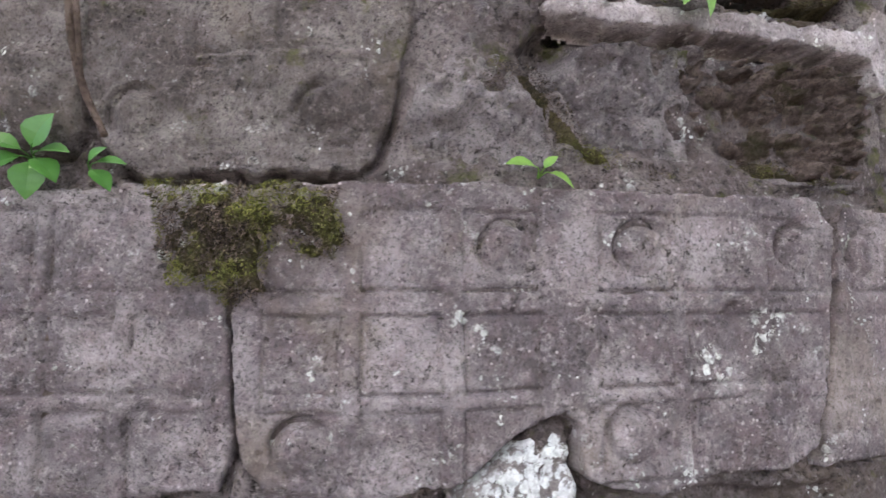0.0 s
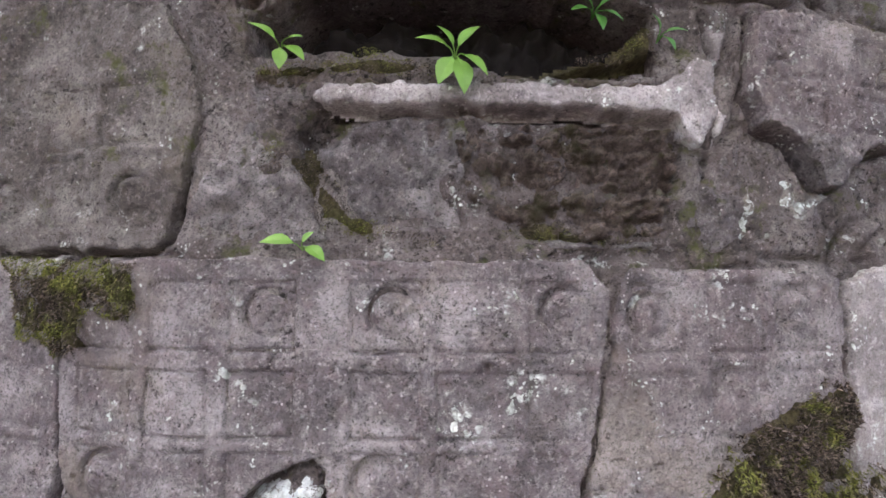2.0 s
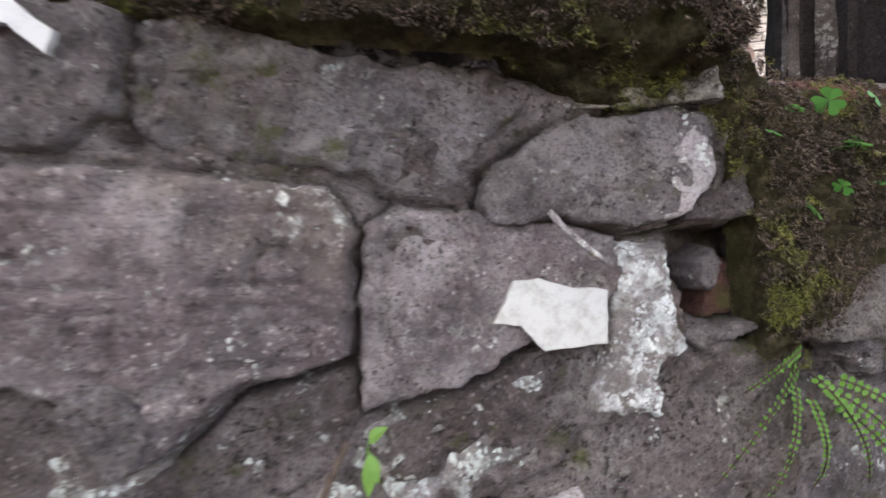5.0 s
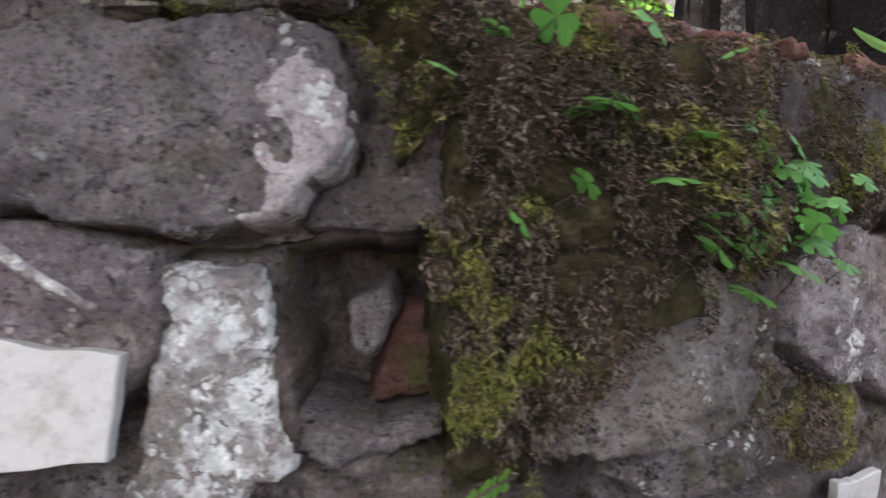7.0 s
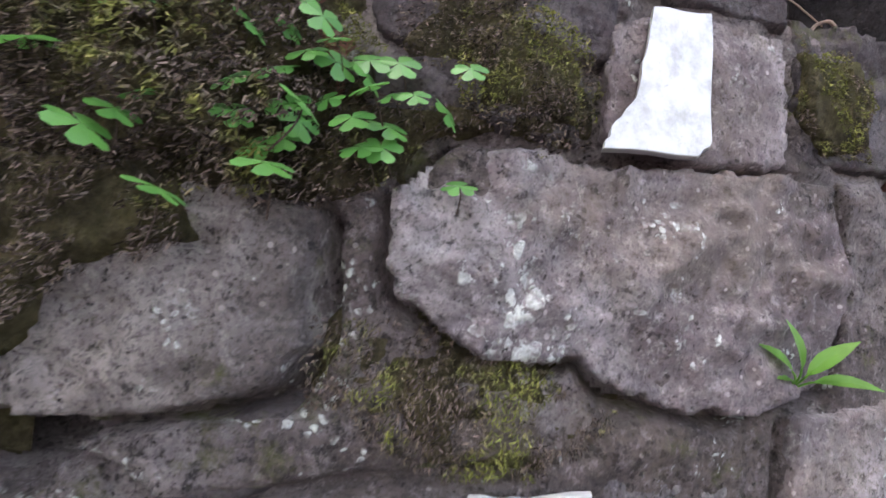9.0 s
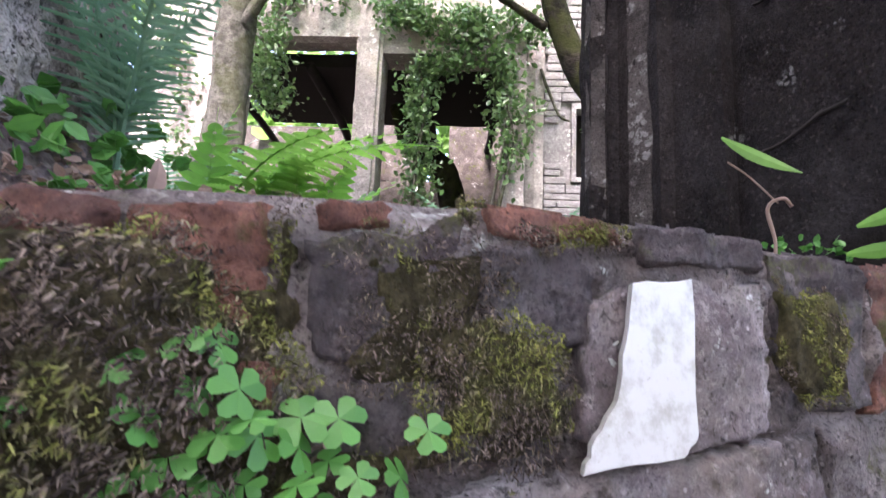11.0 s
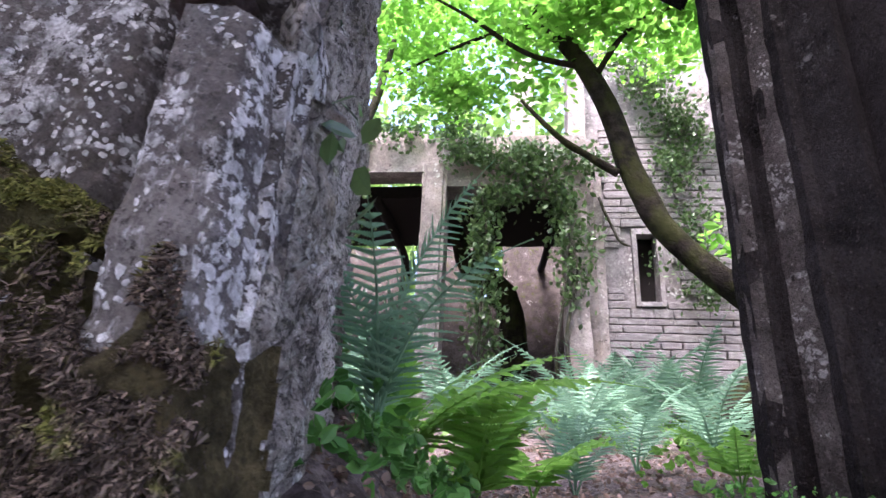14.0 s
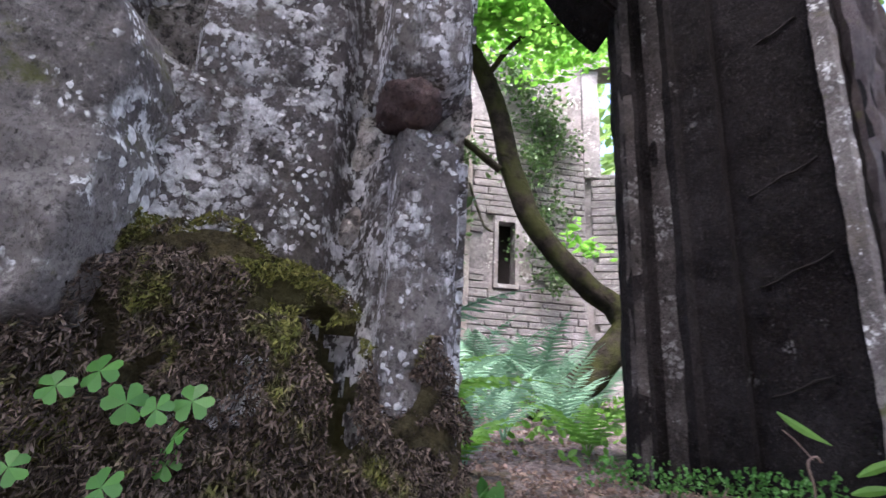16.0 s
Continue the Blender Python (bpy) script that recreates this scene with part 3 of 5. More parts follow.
ROWS = [(1.124, 1.23), (0.994, 1.092), (0.87, 0.971)]
main_carving = panel_carving([(0.025, 0.118), (0.147, 0.246), (0.278, 0.378), (0.466, 0.569), (0.597, 0.713), (0.735, 0.83)], ROWS,
                             [(0.336, 1.18), (0.527, 1.183), (0.507, 0.93), (0.074, 0.927), (0.79, 1.186)])
pit_carving = lambda x, z: main_carving(x, z) - 0.02 * np.exp(-(((x - 0.674) ** 2 + (z - 1.101) ** 2) / 0.008**2)) - 0.012 * np.exp(-(((x - 0.668) / 0.015) ** 2 + ((z - 1.088) / 0.012) ** 2))
stone([(-0.017, 1.093), (-0.026, 1.262), (0.145, 1.27), (0.502, 1.265), (0.818, 1.269), (0.865, 1.224), (0.834, 0.979), (0.808, 0.899), (0.753, 0.868), (0.613, 0.867), (0.542, 0.849), (0.454, 0.869), (0.431, 0.886), (0.429, 0.943), (0.41, 0.962), (0.379, 0.956), (0.325, 0.92), (0.281, 0.881), (0.231, 0.878), (0.149, 0.856), (0.034, 0.865), (-0.005, 0.925)], M_SLAB, wall, 0.03, 0.012, 0.0022, 0.0033, pit_carving, "carved_slab", "long grey-mauve stone slab carved with worn square panels and round bosses", wobble=0.004)
stone([(-0.514, 1.256), (-0.22, 1.266), (-0.026, 1.271), (-0.0165, 1.093), (-0.006, 0.925), (-0.024, 0.875), (-0.116, 0.857), (-0.475, 0.866)], M_SLAB, wall, 0.027, 0.012, 0.003, 0.005, panel_carving([(-0.44, -0.35), (-0.32, -0.27), (-0.245, -0.165), (-0.14, -0.05)], ROWS, ()), "carved_slab", "grey-mauve carved slab with faint worn panels")
stone([(0.870, 1.2), (0.882, 1.238), (0.897, 1.257), (1.26, 1.258), (1.29, 1.244), (1.292, 0.86), (0.813, 0.87), (0.8365, 0.98)], M_SLAB, wall, 0.028, 0.012, 0.003, 0.005, panel_carving([(0.9, 0.98), (1.03, 1.12), (1.15, 1.25)], ROWS, [(0.93, 1.18), (1.19, 1.19)]), "carved_slab", "grey carved slab with panels, its foot grown with dark moss")
stone([(1.298, 1.243), (1.345, 1.255), (1.40, 1.275), (1.48, 1.285), (1.58, 1.285), (1.612, 1.24), (1.605, 0.85), (1.297, 0.85)], M_PALE, wall, 0.03, 0.014, 0.004, 0.005, panel_carving([(1.34, 1.42), (1.46, 1.55)], [(1.12, 1.25)], ()), "carved_slab", "pale worn slab with a wavy broken top edge")
stone([(1.615, 1.27), (1.67, 1.30), (1.76, 1.325), (1.81, 1.25), (1.84, 1.05), (1.84, 0.85), (1.605, 0.85)], M_PALE, wall, 0.035, 0.014, 0.005, 0.005, name="carved_slab", label="pale worn slab with a wavy broken top edge")
stone([(-0.226, 1.471), (-0.226, 1.40), (-0.196, 1.324), (-0.137, 1.277), (-0.028, 1.281), (0.145, 1.279), (0.165, 1.30), (0.181, 1.347), (0.202, 1.451), (0.214, 1.52), (0.19, 1.61), (0.14, 1.69), (-0.1, 1.74), (-0.22, 1.7)], M_STAIN, wall, 0.022, 0.009, 0.004, 0.005, panel_carving([(-0.08, 0.0), (0.035, 0.15)], [(1.32, 1.435), (1.455, 1.56)], [(0.095, 1.37), (-0.15, 1.365)], 0.034), "carved_slab", "brown-stained carved slab with worn bosses")
stone([(-1.1, 1.30), (-0.24, 1.31), (-0.215, 1.34), (-0.215, 1.52), (-0.23, 1.7), (-1.1, 1.75)], M_STAIN, wall, 0.028, 0.015, 0.006, 0.008)
stone([(-1.1, 0.86), (-0.35, 0.86), (-0.06, 0.845), (0.0, 0.82), (0.02, 0.5), (-1.1, 0.5)], M_RUB, wall, 0.02, 0.015, 0.006, 0.01)

stone([(0.27, 0.86), (0.33, 0.91), (0.4, 0.955), (0.425, 0.93), (0.44, 0.8), (0.3, 0.78)], M_LICH, wall, 0.016, 0.02, 0.006, 0.005, label="stone crusted with white lichen behind the broken edge")

# the recess and its surroundings
stone([(0.40, 1.44), (0.45, 1.492), (0.53, 1.508), (0.67, 1.508), (0.72, 1.48), (0.66, 1.43), (0.64, 1.37), (0.72, 1.30), (0.60, 1.285), (0.47, 1.315), (0.42, 1.36)], M_RUB, wall, 0.004, 0.045, 0.012, 0.005, sink=0.035, joint=0, label="smooth grey stone set back in a shallow alcove")
stone([(0.225, 1.53), (0.2, 1.40), (0.17, 1.30), (0.24, 1.28), (0.44, 1.28), (0.42, 1.34), (0.385, 1.40), (0.35, 1.46), (0.37, 1.51), (0.30, 1.56)], M_RUB, wall, 0.012, 0.03, 0.012, 0.005, joint=0.012, label="rough grey-brown bedding beside the alcove")
stone([(0.60, 1.278), (0.86, 1.276), (1.05, 1.272), (1.1, 1.30), (1.12, 1.40), (1.11, 1.5), (1.06, 1.44), (1.02, 1.40), (0.99, 1.32), (0.84, 1.298), (0.70, 1.31)], M_RUB, wall, 0.012, 0.03, 0.012, 0.005, joint=0.012, label="rough grey bedding under the alcove")
stone([(0.36, 1.515), (0.42, 1.55), (0.6, 1.55), (0.78, 1.555), (0.95, 1.55), (0.99, 1.575), (1.02, 1.61), (1.06, 1.6), (1.065, 1.52), (1.03, 1.455), (0.995, 1.475), (0.98, 1.505), (0.7, 1.512), (0.5, 1.508)], M_PALE, wall, 0.026, 0.014, 0.005, 0.005, name="mortar_bed", label="pale crust of lime mortar bridging the recess")
stone([(1.04, 1.44), (1.09, 1.5), (1.1, 1.56), (1.08, 1.62), (1.1, 1.7), (1.04, 1.7), (1.07, 1.6), (1.05, 1.5)], M_PALE, wall, 0.012, 0.02, 0.006, 0.006)
stone([(1.02, 1.28), (1.28, 1.28), (1.32, 1.34), (1.47, 1.4), (1.47, 1.46), (1.3, 1.4), (1.2, 1.45), (1.11, 1.5), (1.05, 1.45)], M_SPOT, wall, 0.004, 0.03, 0.008, 0.006, label="weathered stone spotted with round white lichens")
stone([(1.33, 1.28), (1.62, 1.3), (1.74, 1.34), (1.8, 1.44), (1.78, 1.5), (1.66, 1.46), (1.49, 1.42), (1.47, 1.38)], M_SPOT, wall, 0.005, 0.03, 0.008, 0.006, label="weathered stone spotted with round white lichens")
# This fill is no earth: its near-black paints in the hollow's deep shade.
stone([(0.287, 1.659), (0.377, 1.73), (0.518, 1.748), (0.76, 1.75), (0.862, 1.72), (0.956, 1.685), (0.944, 1.58), (0.719, 1.56), (0.609, 1.605), (0.439, 1.611), (0.288, 1.597)], M_DARK, wall, -0.15, 0.05, 0.03, 0.007, name="earth_and_shade_fill", sink=0.3)
stone([(0.6, 1.474), (0.679, 1.499), (0.985, 1.499), (1.006, 1.458), (0.971, 1.294), (0.797, 1.285), (0.64, 1.335)], M_EARTH, wall, 0.006, 0.04, 0.016, 0.0034, lambda x, z: 0.055 * np.abs(fbm(x, z, 0.024, 4, 41)) + 0.02 * np.abs(fbm(x, z, 0.06, 2, 43)) - 0.02, name="earth_and_shade_fill", label="crumbly brown earth filling a recess", sink=0.05, joint=0)
stone([(0.28, 1.575), (0.42, 1.595), (0.62, 1.575), (0.95, 1.565), (0.97, 1.545), (0.37, 1.535), (0.3, 1.545)], M_EARTH, wall, 0.012, 0.02, 0.012, 0.005, name="earth_and_shade_fill", sink=0.05)
stone([(0.42, 1.92), (0.455, 1.84), (0.51, 1.765), (0.6, 1.745), (0.72, 1.742), (0.78, 1.78), (0.88, 1.825), (0.9, 1.9), (0.88, 2.05), (0.46, 2.05)], M_RUB, wall, 0.11, 0.04, 0.008, 0.006, panel_carving([(0.5, 0.54)], [(1.8, 1.88)], [(0.56, 1.85)], 0.03), "overhanging_stone", "rounded grey stone overhanging a dark hollow", sink=0.02, joint=0.07)
stone([(-0.3, 1.78), (0.1, 1.77), (0.28, 1.77), (0.42, 1.82), (0.44, 1.9), (0.43, 2.1), (-0.3, 2.1)], M_BROWN, wall, 0.06, 0.03, 0.01, 0.008)
stone([(0.28, 1.69), (0.36, 1.73), (0.48, 1.75), (0.5, 1.77), (0.44, 1.8), (0.3, 1.77), (0.24, 1.72)], M_EARTH, wall, 0.03, 0.02, 0.014, 0.006, name="earth_and_shade_fill")
stone([(0.9, 1.83), (0.97, 1.8), (1.03, 1.74), (1.05, 1.86), (1.05, 2.0), (0.92, 2.0)], M_RUB, wall, 0.03, 0.02, 0.008, 0.007)
stone([(0.82, 1.77), (0.94, 1.7), (1.02, 1.71), (1.03, 1.73), (0.96, 1.79), (0.9, 1.81)], M_RUB, wall, 0.015, 0.02, 0.008, 0.006)

# stones to the end of the rubble
stone([(1.125, 1.698), (1.223, 1.708), (1.457, 1.691), (1.49, 1.641), (1.483, 1.499), (1.356, 1.47), (1.315, 1.424), (1.275, 1.396), (1.215, 1.47), (1.143, 1.505), (1.115, 1.557)], M_SLAB, wall, 0.045, 0.013, 0.004, 0.005, panel_carving([(1.17, 1.26), (1.33, 1.44)], [(1.5, 1.56), (1.585, 1.66)], [(1.17, 1.59), (1.41, 1.6)], 0.024), "carved_slab", "broken carved stone with two ring bosses and a pointed foot", joint=0.06)
stone([(1.205, 1.475), (1.25, 1.395), (1.275, 1.395), (1.31, 1.45), (1.26, 1.5)], M_RUB, wall, 0.056, 0.012, 0.006, 0.005)
stone([(1.496, 1.644), (1.533, 1.672), (1.734, 1.659), (1.808, 1.636), (1.821, 1.597), (1.796, 1.538), (1.676, 1.493), (1.612, 1.457), (1.495, 1.436), (1.49, 1.521)], M_SLAB, wall, 0.028, 0.009, 0.004, 0.005, panel_carving([(1.52, 1.62)], [(1.52, 1.63)], [(1.55, 1.62)], 0.022), "carved_slab", "broken carved stone with a white glazed tile set into it", joint=0.055)
stone([(1.058, 1.853), (1.132, 1.856), (1.253, 1.868), (1.269, 1.798), (1.259, 1.754), (1.205, 1.718), (1.045, 1.719), (1.046, 1.804)], M_RUB, wall, 0.04, 0.014, 0.004, 0.005, lambda x, z: -0.006 * np.exp(-((np.hypot((x - 1.13) / 1.3, z - 1.76) - 0.075) / 0.008) ** 2), "arched_block", "grey block with a white-painted arched upper edge")
stone([(1.27, 1.80), (1.262, 1.86), (1.34, 1.875), (1.53, 1.84), (1.65, 1.855), (1.70, 1.80), (1.635, 1.74), (1.63, 1.672), (1.53, 1.678), (1.49, 1.704), (1.305, 1.71), (1.262, 1.74)], M_RUB, wall, 0.024, 0.02, 0.014, 0.005, name="rubble_core", label="ragged grey core of rubble and lime mortar")
stone([(1.636, 1.712), (1.732, 1.78), (1.878, 1.801), (1.915, 1.785), (1.936, 1.757), (1.933, 1.721), (1.916, 1.684), (1.894, 1.661), (1.851, 1.649), (1.781, 1.646), (1.738, 1.656), (1.648, 1.644), (1.632, 1.669)], M_RUB, wall, 0.045, 0.012, 0.005, 0.004, name="end_stone", label="rounded grey stone, pale and crusted towards its end", joint=0.06)
stone([(1.845, 1.655), (1.9, 1.665), (1.932, 1.72), (1.93, 1.75), (1.9, 1.775), (1.86, 1.75), (1.838, 1.7)], M_PALE, wall, 0.049, 0.014, 0.004, 0.004)
stone([(1.92, 1.693), (1.996, 1.709), (2.009, 1.664), (1.952, 1.649), (1.894, 1.655)], M_RUB, wall, 0.018, 0.014, 0.005, 0.005, sink=0.16)
stone([(1.747, 1.632), (1.88, 1.637), (1.887, 1.571), (1.896, 1.528), (1.914, 1.489), (1.877, 1.473), (1.872, 1.401), (1.765, 1.409), (1.8, 1.499), (1.797, 1.569)], M_LICH, wall, 0.024, 0.016, 0.006, 0.004, sink=0.16, label="block crusted thickly with white lichen")
stone([(1.90, 1.535), (1.96, 1.522), (2.012, 1.53), (2.016, 1.506), (1.965, 1.490), (1.925, 1.480), (1.895, 1.495)], M_RUB, wall, 0.022, 0.02, 0.006, 0.004, sink=0.16)
stone([(1.93, 1.6), (1.965, 1.635), (1.975, 1.6), (1.955, 1.56), (1.935, 1.565)], M_RUB, wall, -0.006, 0.015, 0.01, 0.004, name="brick", sink=0.1)
stone([(1.94, 1.515), (2.003, 1.53), (2.003, 1.615), (1.975, 1.6), (1.955, 1.565)], M_BRICK_RED, wall, -0.028, 0.012, 0.006, 0.004, name="brick", sink=0.12)
stone([(2.055, 1.615), (2.125, 1.636), (2.24, 1.653), (2.283, 1.631), (2.287, 1.543), (2.265, 1.508), (2.21, 1.499), (2.158, 1.488), (2.078, 1.493)], M_STAIN, wall, 0.035, 0.014, 0.009, 0.005, label="rounded grey stone under hanging moss and sorrel", joint=0.07)
stone([(2.33, 1.65), (2.37, 1.69), (2.48, 1.693), (2.65, 1.705), (2.72, 1.71), (2.73, 1.6), (2.70, 1.52), (2.60, 1.49), (2.49, 1.51), (2.465, 1.54), (2.44, 1.53), (2.38, 1.54), (2.33, 1.58)], M_SLAB, wall, 0.026, 0.009, 0.009, 0.005, label="pale rough stone with a broken lower edge", joint=0.055)
stone([(2.253, 1.423), (2.335, 1.432), (2.379, 1.411), (2.381, 1.368), (2.218, 1.37)], M_SLAB, wall, 0.03, 0.014, 0.005, 0.005)
stone([(2.472, 1.464), (2.642, 1.479), (2.637, 1.357), (2.481, 1.361)], M_RUB, wall, 0.008, 0.016, 0.006, 0.006)
stone([(2.656, 1.49), (2.803, 1.509), (2.803, 1.33), (2.643, 1.372)], M_SLAB, wall, 0.03, 0.016, 0.006, 0.006)
stone([(2.14, 1.47), (2.28, 1.5), (2.36, 1.53), (2.46, 1.5), (2.46, 1.46), (2.3, 1.45), (2.2, 1.43)], M_BRICK, wall, 0.004, 0.014, 0.006, 0.006)
stone([(1.6, 0.9), (1.9, 0.92), (1.92, 1.3), (1.84, 1.33), (1.83, 1.02)], M_RUB, wall, 0.01, 0.02, 0.01, 0.01)
stone([(2.06, 1.2), (2.36, 1.2), (2.36, 1.36), (2.2, 1.38), (2.06, 1.36)], M_RUB, wall, 0.02, 0.02, 0.008, 0.01)

# brick course under the sill
for o, mt in (
    ([(2.21, 1.846), (2.276, 1.856), (2.288, 1.787), (2.265, 1.772), (2.222, 1.775)], M_BRICK_RED),
    ([(2.300, 1.834), (2.355, 1.842), (2.392, 1.860), (2.402, 1.808), (2.396, 1.768), (2.344, 1.757), (2.308, 1.765)], M_BRICK),
    ([(2.304, 1.858), (2.345, 1.866), (2.352, 1.846), (2.329, 1.842), (2.305, 1.838)], M_BRICK_RED),
    ([(2.404, 1.838), (2.472, 1.850), (2.490, 1.831), (2.486, 1.780), (2.434, 1.768), (2.406, 1.785)], M_BRICK),
    ([(2.405, 1.873), (2.448, 1.876), (2.505, 1.876), (2.52, 1.858), (2.438, 1.846), (2.409, 1.850)], M_BRICK_RED),
    ([(2.525, 1.876), (2.66, 1.88), (2.66, 1.852), (2.53, 1.842)], M_BRICK),
    ([(2.668, 1.872), (2.725, 1.876), (2.80, 1.878), (2.795, 1.733), (2.671, 1.722)], M_BRICK),
    ([(2.812, 1.878), (2.977, 1.882), (2.952, 1.727), (2.806, 1.728)], M_BRICK_RED),
    ([(2.06, 1.85), (2.20, 1.848), (2.212, 1.78), (2.06, 1.775)], M_BRICK_RED),
    ([(2.30, 1.70), (2.46, 1.705), (2.472, 1.755), (2.40, 1.76), (2.31, 1.75)], M_BRICK),
    ([(2.18, 1.70), (2.29, 1.70), (2.30, 1.762), (2.19, 1.765)], M_BRICK_RED),
):
    stone(o, mt, wall, 0.019, 0.010, 0.006, 0.0036, name="brick", wobble=0.005, joint=0.014)
stone([(2.478, 1.813), (2.515, 1.828), (2.576, 1.838), (2.656, 1.843), (2.66, 1.713), (2.556, 1.698), (2.476, 1.715)], M_SLAB, wall, 0.022, 0.012, 0.004, 0.004, label="mortared grey block holding a white tile fragment")


def tile_fragment(outline, proud, label, lean=(0.0, 0.0), thick=0.011):
    """A broken white glazed tile: a flat slab with sharp, thick edges."""
    o = np.array(outline)
    c = o.mean(0)
    pts = []
    for a, b in zip(o, np.roll(o, -1, 0)):
        for i in range(4):
            q = a + (b - a) * i / 4
            pts.append(q + (0 if i == 0 else 1) * np.array([random.uniform(-1, 1), random.uniform(-1, 1)]) * 0.0014)
    xs = np.array([o[:, 0].min(), o[:, 0].max()])
    slope = (wall_y(xs[1]) - wall_y(xs[0])) / (xs[1] - xs[0])
    face = lambda q, d: (q[0], wall_y(c[0]) + slope * (q[0] - c[0]) - proud + d - lean[0] * (q[0] - c[0]) - lean[1] * (q[1] - c[1]), q[1])
    bm = bmesh.new()
    inner = [bm.verts.new(face(c + (q - c) * 0.985, 0)) for q in pts]
    rim = [bm.verts.new(face(q, 0.0015)) for q in pts]
    deep = [bm.verts.new(face(q, thick)) for q in pts]
    n = len(pts)
    bm.faces.new(inner)
    for i in range(n):
        j = (i + 1) % n
        bm.faces.new((inner[i], rim[i], rim[j], inner[j]))
        bm.faces.new((rim[i], deep[i], deep[j], rim[j]))
    bm.faces.new(deep[::-1])
    bmesh.ops.recalc_face_normals(bm, faces=bm.faces)
    return part("tile_fragment", bm, M_TILE, wall, label)


tile_fragment([(1.645, 1.532), (1.658, 1.551), (1.673, 1.582), (1.706, 1.585), (1.742, 1.574), (1.794, 1.569), (1.792, 1.503), (1.711, 1.497), (1.681, 1.528)], 0.038, "broken white glazed tile fragment set in mortar", (0.05, -0.1))
tile_fragment([(2.518, 1.825), (2.572, 1.834), (2.571, 1.718), (2.557, 1.703), (2.477, 1.696), (2.486, 1.719), (2.503, 1.742), (2.511, 1.782)], 0.036, "tall broken white glazed tile fragment set in mortar", (0.0, -0.05))
tile_fragment([(2.391, 1.445), (2.43, 1.440), (2.477, 1.442), (2.468, 1.38), (2.46, 1.33), (2.39, 1.33)], 0.03, "mossy white glazed tile set upright in the wall", (0.0, 0.05))
tile_fragment([(1.064, 1.833), (1.129, 1.841), (1.185, 1.856), (1.221, 1.829), (1.215, 1.806), (1.185, 1.832), (1.128, 1.826), (1.066, 1.818)], 0.05, "white painted strip along the arch of a block")

make_wall(wall)

# ---- pier and reveals of the opening ----


def upper_y(x):
    return np.interp(x, [-8, -1.6, 1.45, 1.7, 1.95], [1.5, 1.26, 1.06, 1.10, 1.115])


wall_left = tagged(prism("wall_2", [(-8, 1.62), (-0.1, 1.3), (1.0, 1.2), (1.6, 1.2), (1.88, 1.15), (1.925, 1.12), (1.915, 1.2), (1.895, 1.24), (1.885, 1.36), (1.86, 1.39), (1.85, 1.5), (1.76, 1.83), (1.2, 1.8), (-8, 2.2)],
                         1.80, 3.7, M_RENDER, rough=0.012, step=0.012, cell=0.035), "tall rough-rendered pier and reveal of a doorway, lichened", "wall", kind="structure")


def make_upper_face():
    xs = np.r_[-8, -4, -2, -1, np.arange(0, 1.3, 0.04), np.arange(1.3, 1.935, 0.009)]
    zs = np.r_[np.arange(1.80, 2.7, 0.009), np.arange(2.7, 3.71, 0.05)]
    x, z = np.meshgrid(xs, zs)
    out = 0.012 * fbm(x, z, 0.1, 3, 21) + 0.008 * fbm(x, z, 0.03, 4, 25)
    for o, depth in (([(1.79, 1.9), (1.845, 1.9), (1.845, 2.7), (1.80, 2.7), (1.80, 2.3)], 0.05), ([(1.6, 2.36), (1.66, 2.33), (1.66, 2.6), (1.55, 2.6), (1.56, 2.38)], 0.12),
                     ([(1.815, 2.275), (1.94, 2.275), (1.94, 2.335), (1.83, 2.34)], 0.05)):
        out = out - depth * smooth01((inside(o, x, z) + 0.008) / 0.03)
    p = np.stack([x, upper_y(x) + 0.13 * (1 - smooth01((z - 1.78) / 0.17)) - out, z], -1)
    back = p[:, -1:].copy()
    back[..., 1] += 0.06
    back[..., 0] -= 0.012
    return part("pier_face", grid_mesh("pier_face", np.concatenate([p, back], 1)), M_PIER, wall_left, "dark stone face crusted with grey lichen")


make_upper_face()
stone([(1.40, 2.0), (1.64, 2.08), (1.66, 2.2), (1.655, 2.3), (1.63, 2.345), (1.57, 2.365), (1.53, 2.355), (1.42, 2.3)], M_BLOCK, wall_left, 0.075, 0.03, 0.006, 0.006, base=upper_y, name="rounded_block", label="rounded grey block with a patch of white lichen")
stone([(1.843, 1.86), (1.928, 1.86), (1.925, 2.1), (1.922, 2.272), (1.9, 2.286), (1.852, 2.288)], M_COLUMN, wall_left, 0.045, 0.024, 0.004, 0.005, base=upper_y, name="column_shaft", label="chamfered shaft streaked with white lichen", wobble=0.002)
stone([(1.835, 2.345), (1.86, 2.325), (1.9, 2.32), (1.925, 2.335), (1.932, 2.6), (1.93, 3.0), (1.84, 3.0)], M_COLUMN, wall_left, 0.05, 0.024, 0.004, 0.006, base=upper_y, name="column_shaft", wobble=0.002)


for pts in ([(1.795, 1.70, 2.70), (1.78, 1.755, 2.697), (1.763, 1.825, 2.69)], [(1.795, 1.70, 2.70), (1.796, 1.695, 2.76), (1.795, 1.70, 2.82)], [(1.795, 1.70, 2.82), (1.806, 1.66, 2.823), (1.815, 1.63, 2.822)], [(1.81, 1.64, 2.23), (1.785, 1.74, 2.24), (1.763, 1.825, 2.235)]):
    v, f = tube(pts, [0.005] * 3, 6, 0.7, 5)
    part("bed_joint", mesh_of("bed_joint", v, f), M_DARK, wall_left)


